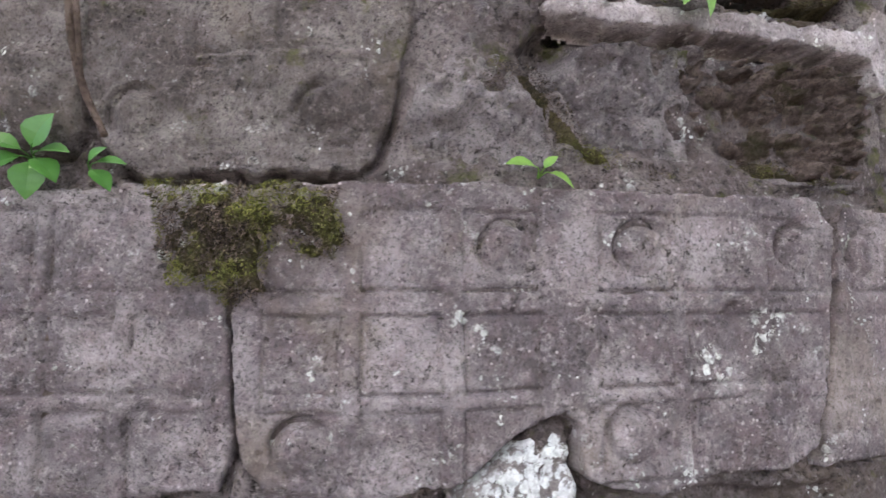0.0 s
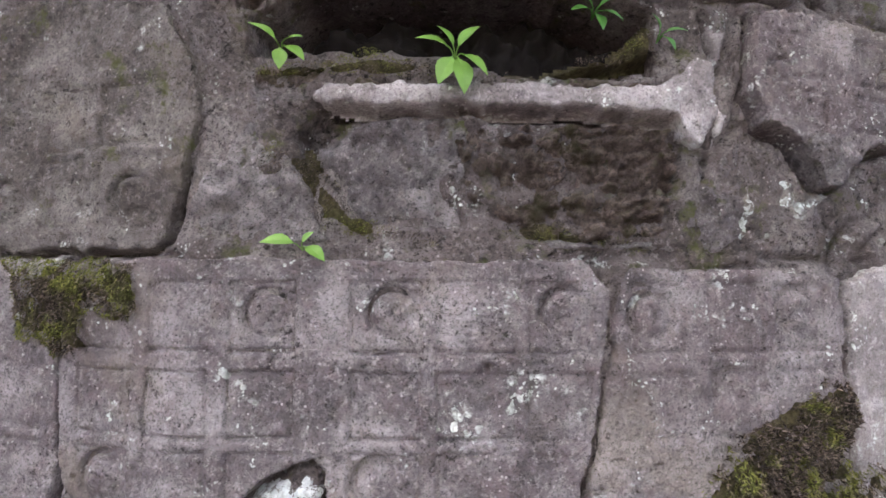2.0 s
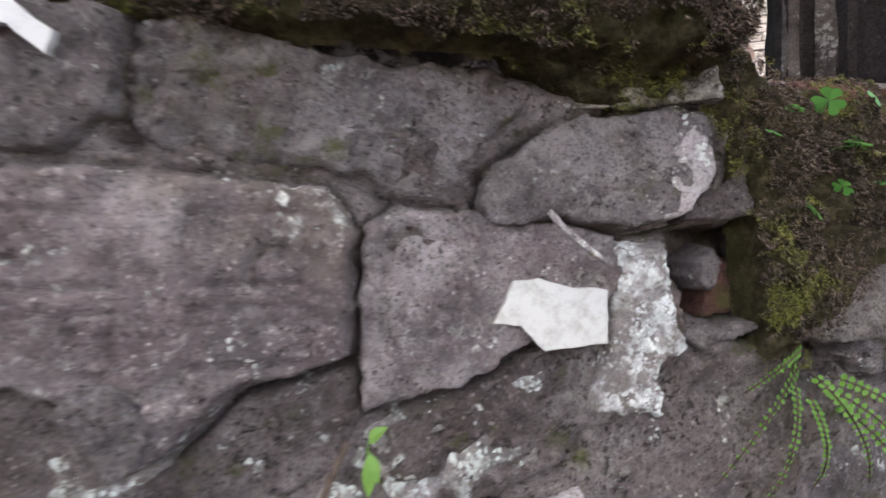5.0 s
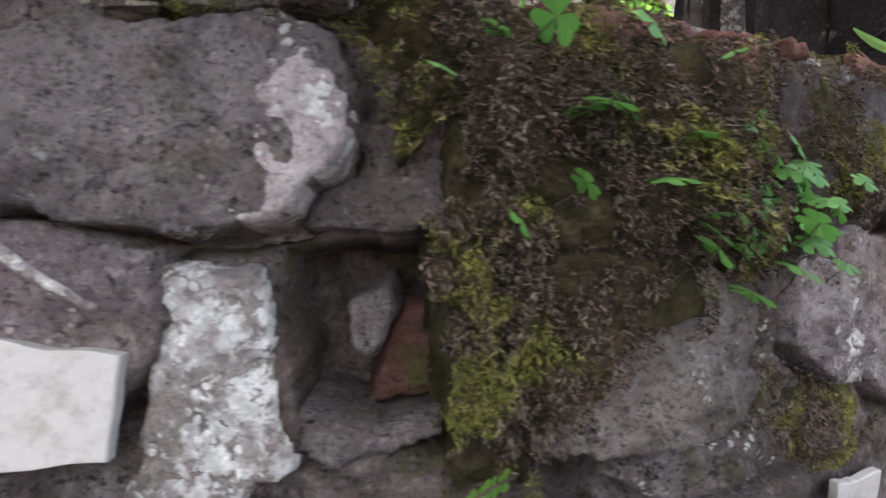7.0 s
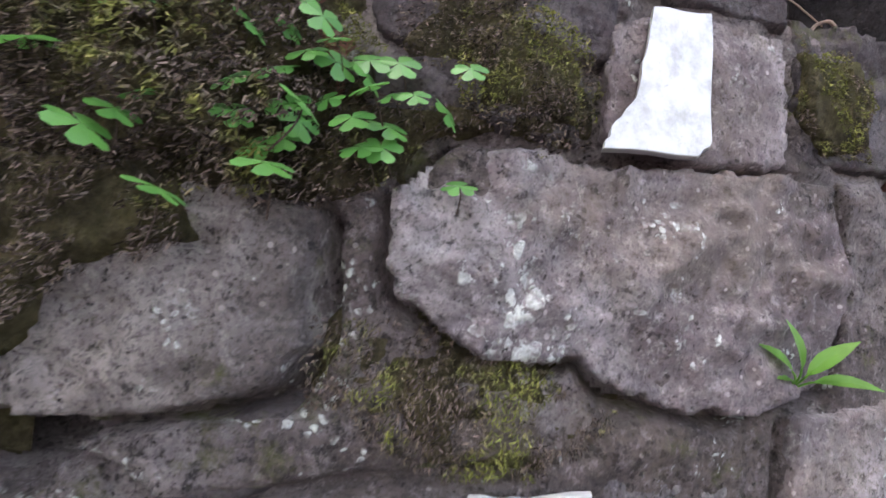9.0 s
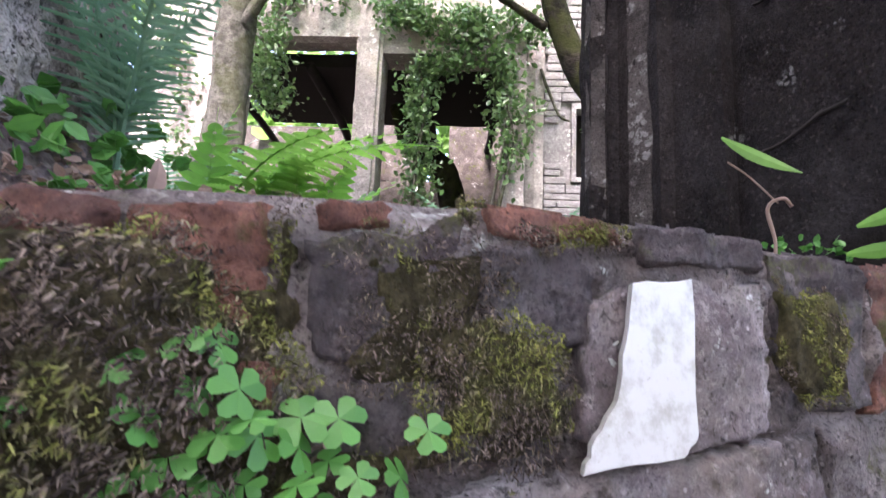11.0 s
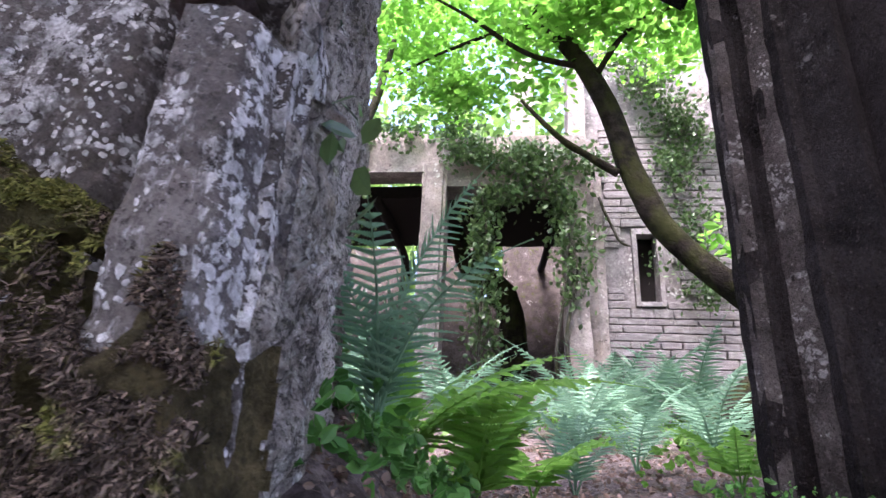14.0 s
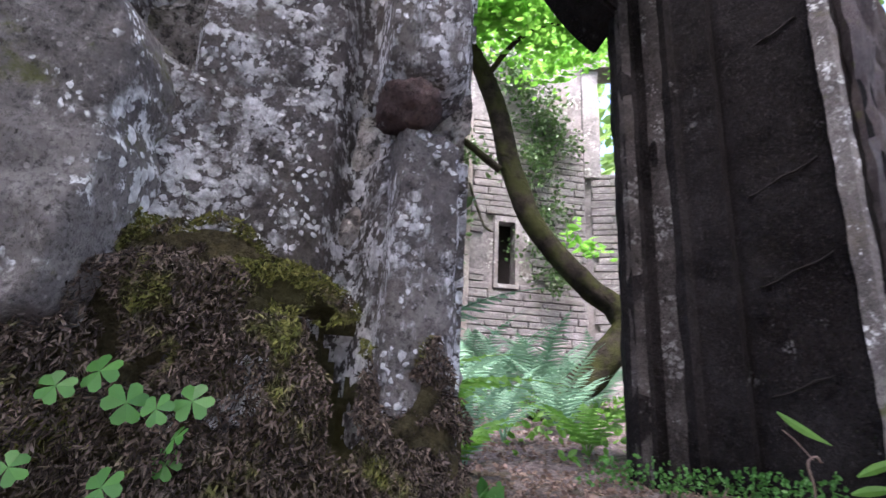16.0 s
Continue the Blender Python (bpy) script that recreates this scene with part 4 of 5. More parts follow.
def lump(place, size, material, parent, name, label=""):
    bm = bmesh.new()
    bmesh.ops.create_icosphere(bm, subdivisions=4, radius=1.0)
    for v in bm.verts:
        v.co *= 1 + 0.28 * noise.noise(v.co * 1.7) + 0.1 * noise.noise(v.co * 6) + 0.06 * noise.noise(v.co * 14)
        v.co = Vector((v.co.x * size[0], v.co.y * size[1], v.co.z * size[2])) + Vector(place)
    for f in bm.faces:
        f.smooth = True
    return part(name, bm, material, parent, label)


lump((1.868, 1.085, 2.302), (0.031, 0.04, 0.023), M_STUMP, wall_left, "capital_stump", "reddish rough lump of stone between two shafts")

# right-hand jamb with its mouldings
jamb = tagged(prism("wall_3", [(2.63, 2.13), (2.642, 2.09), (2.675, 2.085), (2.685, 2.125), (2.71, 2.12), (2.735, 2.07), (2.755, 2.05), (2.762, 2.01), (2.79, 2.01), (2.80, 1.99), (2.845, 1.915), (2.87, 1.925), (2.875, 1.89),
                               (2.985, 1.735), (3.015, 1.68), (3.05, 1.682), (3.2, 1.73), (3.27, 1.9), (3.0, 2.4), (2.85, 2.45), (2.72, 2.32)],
                     1.8, 4.4, M_JAMB, rough=0.005, step=0.02, cell=0.12), "dark moulded stone jamb of a doorway, shade in its colour", "door jamb", kind="structure")
prism("corner_strip", [(2.994, 1.698), (3.01, 1.662), (3.032, 1.664), (3.045, 1.71)], 1.82, 3.9, M_BLOCK, jamb, "pale worn outer corner of the jamb", step=0.02, rough=0.005)
for z0, a, b in ((2.66, 2.885, 2.985), (2.40, 2.885, 2.985), (3.1, 2.885, 2.985), (2.12, 2.885, 2.985)):
    pts = [(a + (b - a) * t, 1.888 - (a + (b - a) * t - 2.875) * 1.407 - 0.001 + 0.003 * math.sin(9 * t), z0 + 0.07 * t + 0.003 * math.sin(11 * t + z0)) for t in np.linspace(0, 1, 7)]
    v, f = tube(pts, [0.003] * 7, 5, 0.6, int(z0 * 10))
    part("bed_joint", mesh_of("bed_joint", v, f), M_DARK, jamb)
# Worn fillets in a paler tone that paints light along their edges.
prism("moulding", [(2.722, 2.086), (2.738, 2.058), (2.757, 2.042), (2.768, 2.046), (2.765, 2.07), (2.735, 2.10)], 1.82, 4.35, M_ARRIS, jamb, "worn fillet of the jamb, paler as if lit", step=0.02, rough=0.002, cell=0.08)
prism("moulding", [(2.634, 2.105), (2.643, 2.087), (2.672, 2.082), (2.675, 2.1)], 1.82, 4.35, M_ARRIS, jamb, "worn fillet of the jamb, paler as if lit", step=0.02, rough=0.002, cell=0.08)
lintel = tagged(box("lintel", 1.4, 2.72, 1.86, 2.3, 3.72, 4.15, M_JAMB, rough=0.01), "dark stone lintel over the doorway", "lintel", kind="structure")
bm = bmesh.new()
rim = [(2.66, 3.40), (2.62, 3.43), (2.57, 3.47), (2.49, 3.56), (2.42, 3.66), (2.38, 3.76), (2.66, 3.76)]
near, far = ([bm.verts.new((a, y, b)) for a, b in rim] for y in (2.09, 2.32))
bm.faces.new(near)
bm.faces.new(far[::-1])
for k in range(len(rim)):
    bm.faces.new((near[k], far[k], far[(k + 1) % len(rim)], near[(k + 1) % len(rim)]))
bmesh.ops.recalc_face_normals(bm, faces=bm.faces)
bmesh.ops.bevel(bm, geom=bm.edges[:], offset=0.012, segments=2, affect="EDGES")
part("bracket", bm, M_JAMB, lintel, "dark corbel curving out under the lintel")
tagged(prism("wall_4", [(3.08, 1.67), (3.3, 1.79), (3.9, 2.14), (5.2, 2.9), (5.1, 3.2), (3.6, 2.5), (3.1, 2.2)], 1.8, 3.4, M_BRICK, rough=0.03, step=0.05, top=lambda x, y: 3.9 - 0.9 * smooth01((x - 3.1) / 0.7) - 0.7 * smooth01((x - 3.6) / 1.2)), "dark mossy broken wall beside the jamb", "wall", kind="structure")

# sill edge
tagged(prism("sill_slab", [(1.80, 1.50), (2.19, 1.455), (2.2, 1.49), (1.95, 1.56), (1.78, 1.60)], 1.80, 1.90, M_PALE, rough=0.006, step=0.014, top=lambda x, y: 1.895 - 0.02 * smooth01((x - 1.9) / 0.28)), "pale broken slab lying on the earth of the sill", "stone slab")

# ---- ruined house beyond ----
house = thing("ruined_house", (1.8, 6.4, 2.2), "roofless stone house with empty windows, overgrown with ivy", "ruin")


def at_house(ob):
    ob.parent = house
    ob.matrix_parent_inverse = Matrix.Translation(house.location).inverted()
    return ob


for nm, d in (
    ("sill_wall", (-1.2, 2.8, 6.05, 6.45, 1.9, 2.46)),
    ("window_post", (-1.2, -0.15, 6.1, 6.5, 2.4, 5.3)),
    ("window_post", (2.63, 2.84, 6.02, 6.5, 1.9, 5.05)),
    ("lintel_beam", (-1.2, 1.14, 6.1, 6.5, 4.93, 5.4)),
    ("lintel_beam", (1.1, 2.86, 6.1, 6.5, 4.72, 5.3)),
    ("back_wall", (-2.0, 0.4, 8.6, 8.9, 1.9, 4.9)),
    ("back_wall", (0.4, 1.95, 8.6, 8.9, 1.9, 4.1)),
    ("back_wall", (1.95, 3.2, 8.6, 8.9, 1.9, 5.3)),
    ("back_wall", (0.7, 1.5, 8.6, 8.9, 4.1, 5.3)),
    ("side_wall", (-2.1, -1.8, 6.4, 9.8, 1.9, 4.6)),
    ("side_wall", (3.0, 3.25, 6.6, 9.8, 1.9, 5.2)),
    ("upper_post", (2.06, 2.34, 6.2, 6.5, 5.3, 7.4)),
    ("upper_post", (2.70, 2.9, 6.2, 6.5, 5.0, 7.2)),
):
    # Inner walls get a darker stone, which puts the indoor shade into their colour.
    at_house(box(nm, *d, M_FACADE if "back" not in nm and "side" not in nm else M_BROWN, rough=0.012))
at_house(prism("window_mullion", [(1.12, 6.06), (1.15, 6.06), (1.16, 6.03), (1.34, 6.03), (1.35, 6.06), (1.38, 6.06), (1.38, 6.4), (1.12, 6.4)], 2.44, 4.95, M_FACADE, step=0.05, rough=0.004))
for x0, x1, z in ((0.0, 1.13, 4.86), (1.37, 2.64, 4.68)):
    at_house(box("window_head", x0, x1, 6.07, 6.2, z, z + 0.07, M_FACADE, rough=0.003))
    at_house(box("window_sill", x0, x1, 6.0, 6.4, 2.44, 2.5, M_FACADE, rough=0.003))
# Slab added to darken the window tops; slab and joists carry shade as near-black.
at_house(box("shade_floor", -0.5, 3.1, 6.5, 8.1, 4.75, 4.9, M_DARK, rough=0.02))
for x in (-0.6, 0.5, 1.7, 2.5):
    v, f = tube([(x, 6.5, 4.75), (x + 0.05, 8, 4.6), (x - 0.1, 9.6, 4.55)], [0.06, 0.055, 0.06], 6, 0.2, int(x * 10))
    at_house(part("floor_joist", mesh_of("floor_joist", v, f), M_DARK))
v, f = tube([(1.35, 7.4, 4.7), (1.55, 7.3, 4.2), (1.9, 7.2, 3.9), (2.1, 7.2, 3.4), (2.15, 7.2, 2.0)], [0.1, 0.14, 0.16, 0.17, 0.2], 8, 0.2, 3)
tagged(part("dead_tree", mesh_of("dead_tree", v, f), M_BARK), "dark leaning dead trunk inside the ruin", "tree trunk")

# tower: coursed masonry round a slit window
tower = thing("stair_tower", (3.7, 6.8, 2.2), "grey coursed stone tower with a narrow window, ivy-clad", "ruin")


def at_tower(ob):
    ob.parent = tower
    ob.matrix_parent_inverse = Matrix.Translation(tower.location).inverted()
    return ob


for d in ((2.86, 3.37, 6.36, 7.0, 1.9, 8.0), (3.58, 4.45, 6.36, 7.0, 1.9, 8.0), (3.36, 3.59, 6.36, 7.0, 1.9, 3.48), (3.36, 3.59, 6.36, 7.0, 4.24, 8.0)):
    at_tower(box("core_wall", *d, M_TOWER, rough=0.01, step=0.15))
at_tower(prism("return_wall", [(4.43, 6.38), (4.50, 6.35), (5.6, 5.9), (5.6, 6.6), (4.45, 7.0)], 1.9, 4.9, M_TOWER, rough=0.012, step=0.1))
at_tower(prism("return_pier", [(4.43, 6.30), (4.62, 6.25), (4.64, 6.5), (4.45, 6.6)], 4.9, 8.0, M_TOWER, rough=0.012, step=0.1))
at_tower(prism("upper_lintel", [(4.43, 6.25), (5.4, 5.9), (5.45, 6.3), (4.45, 6.6)], 6.4, 6.7, M_TOWER, rough=0.012, step=0.1))
for d in ((3.33, 3.375, 6.29, 6.4, 3.44, 4.28), (3.575, 3.62, 6.29, 6.4, 3.44, 4.28), (3.375, 3.575, 6.29, 6.4, 4.215, 4.28), (3.375, 3.575, 6.29, 6.4, 3.44, 3.485)):
    at_tower(box("window_surround", *d, M_TOWER, rough=0.002, step=0.04))
BLOCKS = []
for k in range(4):
    bm = bmesh.new()
    bmesh.ops.create_cube(bm, size=1.0)
    bmesh.ops.bevel(bm, geom=bm.edges[:], offset=0.08, segments=1, affect="EDGES")
    for vert in bm.verts:
        vert.co += Vector([random.uniform(-0.035, 0.035) for _ in range(3)])
    me = bpy.data.meshes.new("masonry_block")
    bm.to_mesh(me)
    bm.free()
    BLOCKS.append(me)


def masonry(x0, x1, z0, z1, y, slope, put, holes, course=0.085, length=0.27, seed=1):
    r = random.Random(seed)
    z = z0
    while z < z1:
        h = course * r.uniform(0.75, 1.2)
        x = x0 - r.uniform(0, 0.2)
        while x < x1:
            w = length * r.uniform(0.6, 1.5)
            a, b = max(x, x0), min(x + w, x1)
            mid = (a + b) / 2
            if b - a > 0.05 and not any(a < q[1] and b > q[0] and z < q[3] and z + h > q[2] for q in holes):
                put(part("masonry_block", r.choice(BLOCKS), M_TOWER, m=pose(mid, y + slope * (mid - x0) + r.uniform(-0.006, 0.006), z + h / 2, 0, r.uniform(-0.6, 0.6), math.degrees(math.atan(slope))) @ Matrix.Diagonal(((b - a - 0.008) * math.sqrt(1 + slope * slope), 0.07, h - 0.009, 1))))
            x += w
        z += h


masonry(3.05, 4.44, 2.4, 5.5, 6.35, 0.0, at_tower, [(3.32, 3.63, 3.42, 4.3)], seed=2)
masonry(4.52, 5.3, 2.6, 4.9, 6.33, -0.41, at_tower, [], seed=3)
# Added black sheet that paints the darkness inside the slit window.
at_tower(box("slit_shade_sheet", 3.3, 3.66, 6.52, 6.56, 3.3, 4.4, M_DARK))
at_tower(prism("quoin_strip", [(2.86, 6.25), (2.95, 6.22), (3.04, 6.25), (3.04, 6.4), (2.86, 6.4)], 1.9, 5.3, M_FACADE, rough=0.004, step=0.08))

# ---- trees ----


def tree(place, label, limbs, bark, crown, crown_label=""):
    ob = thing("tree", place, label, "tree")
    inv = Matrix.Translation(place).inverted()
    for nm, pts, radii in limbs:
        v, f = tube(pts, radii, 12 if nm == "trunk" else 7, 0.16, len(pts))
        part(nm, mesh_of(nm, v, f), bark, ob).matrix_parent_inverse = inv
    for centres, spread, count, size, mat, seed in crown:
        c = leaf_cloud("crown", centres, spread, count, size, mat, seed, 0.35, ob)
        c.matrix_parent_inverse = inv
    return ob


rng = random.Random(5)


def bough(a, b, n, jitter, seed):
    r = random.Random(seed)
    return [tuple(Vector(a).lerp(Vector(b), r.random()) + Vector((r.gauss(0, jitter), r.gauss(0, jitter), r.gauss(0, jitter * 0.5)))) for _ in range(n)]


leafy = bough((1.2, 4.0, 5.3), (3.8, 4.3, 5.2), 90, 0.3, 1) + bough((1.3, 4.4, 4.75), (2.3, 4.4, 4.9), 30, 0.2, 4) + bough((2.3, 3.8, 4.95), (3.5, 4.0, 5.0), 45, 0.18, 2) + bough((0.0, 5.0, 5.9), (5.0, 5.2, 6.3), 120, 0.4, 3)
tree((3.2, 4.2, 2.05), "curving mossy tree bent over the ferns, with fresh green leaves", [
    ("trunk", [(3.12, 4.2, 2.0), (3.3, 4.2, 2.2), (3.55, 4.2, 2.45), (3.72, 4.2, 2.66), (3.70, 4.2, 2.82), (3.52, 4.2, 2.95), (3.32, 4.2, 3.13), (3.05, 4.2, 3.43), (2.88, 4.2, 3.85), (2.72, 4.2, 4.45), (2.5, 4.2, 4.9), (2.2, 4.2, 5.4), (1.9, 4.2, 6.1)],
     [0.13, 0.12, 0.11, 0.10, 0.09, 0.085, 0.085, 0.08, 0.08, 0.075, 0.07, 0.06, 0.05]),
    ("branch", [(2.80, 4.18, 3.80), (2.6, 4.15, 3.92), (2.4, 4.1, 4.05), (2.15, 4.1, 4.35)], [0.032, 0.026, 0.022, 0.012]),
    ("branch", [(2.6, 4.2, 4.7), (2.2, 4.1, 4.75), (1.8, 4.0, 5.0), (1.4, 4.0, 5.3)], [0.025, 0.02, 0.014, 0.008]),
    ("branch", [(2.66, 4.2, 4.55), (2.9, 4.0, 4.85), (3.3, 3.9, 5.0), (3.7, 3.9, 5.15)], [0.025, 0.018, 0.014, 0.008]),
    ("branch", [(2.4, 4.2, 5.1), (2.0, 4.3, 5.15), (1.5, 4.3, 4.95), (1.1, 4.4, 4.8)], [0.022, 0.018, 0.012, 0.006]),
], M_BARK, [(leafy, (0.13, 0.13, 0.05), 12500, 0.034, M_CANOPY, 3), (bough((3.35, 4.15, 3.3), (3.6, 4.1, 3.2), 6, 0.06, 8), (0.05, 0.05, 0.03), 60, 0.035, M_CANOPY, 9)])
tree((0.62, 4.5, 2.2), "grey upright trunk with a side limb beside the ruin", [
    ("trunk", [(0.66, 4.5, 1.9), (0.62, 4.5, 2.84), (0.6, 4.5, 3.64), (0.63, 4.5, 4.38), (0.70, 4.5, 5.1), (0.8, 4.5, 6.5)], [0.19, 0.15, 0.14, 0.13, 0.12, 0.1]),
    ("branch", [(0.68, 4.45, 3.95), (0.85, 4.4, 4.25), (1.0, 4.4, 4.6), (1.1, 4.4, 5.2)], [0.05, 0.04, 0.035, 0.02]),
], M_BARK_G, [(bough((-0.5, 4.6, 5.2), (1.4, 4.4, 5.6), 40, 0.3, 6), (0.15, 0.15, 0.06), 1700, 0.045, M_CANOPY, 5)])


def ivy(name, centres, spread, count, seed, label, size=0.032):
    ob = leaf_cloud(name, centres, spread, count, size, M_IVY, seed, 1.0)
    return tagged(ob, label, "ivy", kind="stuff")


ivy("ivy", bough((1.5, 6.0, 5.05), (2.95, 6.0, 4.85), 60, 0.12, 11) + bough((1.75, 6.0, 4.5), (2.6, 6.0, 4.55), 22, 0.1, 12) + bough((1.8, 6.02, 4.4), (1.86, 6.02, 2.5), 36, 0.05, 13) + bough((2.6, 6.0, 4.7), (2.75, 6.0, 3.4), 34, 0.08, 14)
    + bough((-0.6, 6.0, 5.3), (1.6, 6.0, 5.35), 30, 0.08, 15), (0.09, 0.05, 0.09), 6500, 4, "dark glossy ivy hanging over the window heads")
ivy("ivy", bough((3.7, 6.22, 6.2), (4.0, 6.22, 3.4), 60, 0.1, 16) + bough((3.2, 6.22, 6.6), (4.2, 6.22, 5.2), 60, 0.12, 17), (0.09, 0.025, 0.1), 4200, 6, "ivy creeping up the coursed tower", 0.026)
ivy("ivy", bough((0.05, 5.95, 5.2), (0.35, 5.95, 4.0), 36, 0.12, 18) + bough((-1.0, 6, 5.2), (-0.3, 6, 3.0), 30, 0.15, 19), (0.08, 0.06, 0.1), 2200, 8, "ivy and dead stems on a window post")
for k, pts in enumerate(([(2.62, 5.98, 2.3), (2.5, 5.97, 2.8), (2.58, 5.96, 3.4), (2.66, 5.97, 4.1), (2.5, 5.96, 4.7)], [(2.7, 5.98, 2.4), (2.6, 5.95, 3.0), (2.72, 5.96, 3.7), (2.6, 5.96, 4.4)], [(1.8, 5.98, 2.3), (1.78, 5.97, 3.2), (1.84, 5.97, 4.0), (1.75, 5.96, 4.6)],
                          [(3.0, 6.2, 4.6), (3.1, 6.2, 4.3), (3.2, 6.22, 4.1), (3.3, 6.22, 4.05)], [(0.5, 5.95, 5.3), (0.3, 5.95, 4.9), (0.2, 5.95, 4.5)])):
    v, f = tube(pts, [0.02, 0.018, 0.014, 0.012, 0.01][: len(pts)], 5, 0.3, k)
    tagged(part("ivy_stem", mesh_of("ivy_stem", v, f), M_BARK_G), "bare twisting ivy stem on the ruin", "vine")

# distant woodland all round
woods = []
for i in range(520):
    a = rng.uniform(0, 2 * math.pi)
    r = rng.uniform(13, 22)
    woods.append((1.8 + r * math.cos(a), 2.0 + r * math.sin(a), rng.uniform(0.5, 11) + 0.0))
woods += [(rng.uniform(-6, 9), rng.uniform(10.2, 12.5), rng.uniform(2, 9.5)) for _ in range(330)]
tagged(leaf_cloud("woodland", woods, (0.8, 0.8, 0.7), 26000, 0.16, M_WOODS, 21, 0.8), "sunlit green woodland behind the ruin", "woodland", kind="stuff")

# Out-of-view leaves, added to hold sun and sky off the near wall.
over = [(rng.uniform(-5, 8), rng.uniform(-7, -0.6), rng.uniform(6.2, 8.6)) for _ in range(230)]
tagged(leaf_cloud("shade_canopy", over, (0.6, 0.5, 0.3), 9500, 0.2, M_WOODS, 22, 0.4), "unseen leafy canopy added overhead to shade the wall", "woodland", kind="stuff")
tagged(leaf_cloud("woodland", [(rng.uniform(6, 9), rng.uniform(3.0, 8.5), rng.uniform(2.5, 9)) for _ in range(80)], (0.5, 0.5, 0.5), 4500, 0.11, M_WOODS, 23, 0.7), "sunlit green woodland beside the ruin", "woodland", kind="stuff")

# ---- ferns ----


def frond_mesh(length, width, pairs, droop, seed, broad=False, toothed=True):
    """One fern frond along +x, arching down, with pinnae on both sides."""
    r = random.Random(seed)
    spine = [Vector((length * t, 0, length * (0.55 * t - droop * t * t))) for t in np.linspace(0, 1, 9)]
    lists = [tube(spine, [0.0035 * (1.15 - t) * length / 0.4 for t in np.linspace(0, 1, 9)], 5, 0.0, 1)]
    for i in range(pairs):
        t = 0.16 + 0.84 * i / pairs
        k = t * 8
        a, b = spine[int(k)], spine[min(int(k) + 1, 8)]
        p = a.lerp(b, k - int(k))
        fwd = (b - a).normalized() if b != a else Vector((1, 0, 0))
        w = width * (math.sin(math.pi * min(1, 0.18 + 0.9 * t)) ** 0.7) * (1.05 - 0.5 * t)
        for s in (-1, 1):
            way = (Vector((0, s, 0)) + fwd * 0.45 + Vector((0, 0, r.uniform(-0.25, 0.05)))).normalized()
            side = way.cross(Vector((0, 0, 1))).normalized()
            wd = length / pairs * (0.9 if broad else 0.62)
            if toothed:
                shape = [0.5]
                for q in range(9):
                    shape += [1.0 - 0.09 * q, 0.55 - 0.05 * q]
                shape[-1] = 0.02
            else:
                shape = (0.55, 1.0, 0.95, 0.7, 0.05)
            lists.append(blade(p, way, side, w * r.uniform(0.9, 1.08), wd, r.uniform(0.05, 0.3), tuple(shape)))
    return lists


def fern(place, fronds, label, material, group=""):
    """fronds: heading, length, width, pairs, droop, lift, broad."""
    ob = thing("fern", place, label, "fern", group)
    for i, (head, ln, wd, n, droop, lift, broad) in enumerate(fronds):
        v, f = merge(frond_mesh(ln, wd, n, droop, i + int(place[0] * 100), broad, ln > 0.35))
        part("frond", mesh_of("frond", v, f, False), material, ob, m=pose(0, 0, 0, 0, -lift, head))
    return ob


fern((1.88, 1.68, ground_z(1.88, 1.68) + 0.03), [(-15, 0.5, 0.11, 32, 0.45, 62, 0), (-50, 0.42, 0.08, 22, 0.8, 45, 0), (-85, 0.42, 0.1, 22, 0.6, 50, 0), (-120, 0.34, 0.09, 24, 0.6, 60, 0), (15, 0.36, 0.07, 20, 0.5, 62, 0), (-30, 0.22, 0.07, 20, 0.3, 70, 0)],
     "blue-green fern with feathery fronds beside the reveal", M_FERN)
fern((1.84, 2.02, ground_z(1.84, 2.02)), [(-18, 0.56, 0.12, 17, 0.66, 26, 1), (-2, 0.5, 0.11, 16, 0.6, 36, 1), (-38, 0.5, 0.12, 15, 0.66, 26, 1), (25, 0.36, 0.08, 13, 0.55, 48, 1), (70, 0.36, 0.08, 13, 0.3, 66, 1), (-60, 0.3, 0.08, 11, 0.3, 62, 1)],
     "bright green fern with broad toothed leaflets hanging over", M_FERN_Y)
fern((2.15, 2.35, ground_z(2.15, 2.35)), [(-30, 0.3, 0.075, 13, 0.7, 38, 1), (-70, 0.28, 0.075, 12, 0.75, 32, 1), (10, 0.3, 0.075, 12, 0.7, 42, 1), (-120, 0.25, 0.07, 10, 0.7, 42, 1), (150, 0.28, 0.07, 12, 0.6, 45, 1)], "bright green low fern with broad leaflets", M_FERN_Y)
fern((1.35, 2.75, ground_z(1.35, 2.75)), [(-20, 0.55, 0.15, 26, 0.5, 50, 0), (-70, 0.5, 0.15, 24, 0.6, 50, 0), (40, 0.5, 0.15, 24, 0.5, 55, 0), (-110, 0.45, 0.14, 22, 0.6, 55, 0)], "large dark fern at the corner of the reveal", M_FERN)
fern((2.62, 3.35, ground_z(2.62, 3.35)), [(a, 0.36 + 0.05 * (i % 3), 0.1, 22, 0.6, 40 + 6 * (i % 2), 0) for i, a in enumerate(range(20, 380, 52))], "blue-green fern beside the trodden path", M_FERN)
fern((2.9, 3.0, ground_z(2.9, 3.0)), [(a, 0.34 + 0.04 * (i % 3), 0.085, 15, 0.65, 38 + 8 * (i % 2), 1) for i, a in enumerate(range(10, 370, 60))], "bright green fern beside the trodden path", M_FERN_Y)
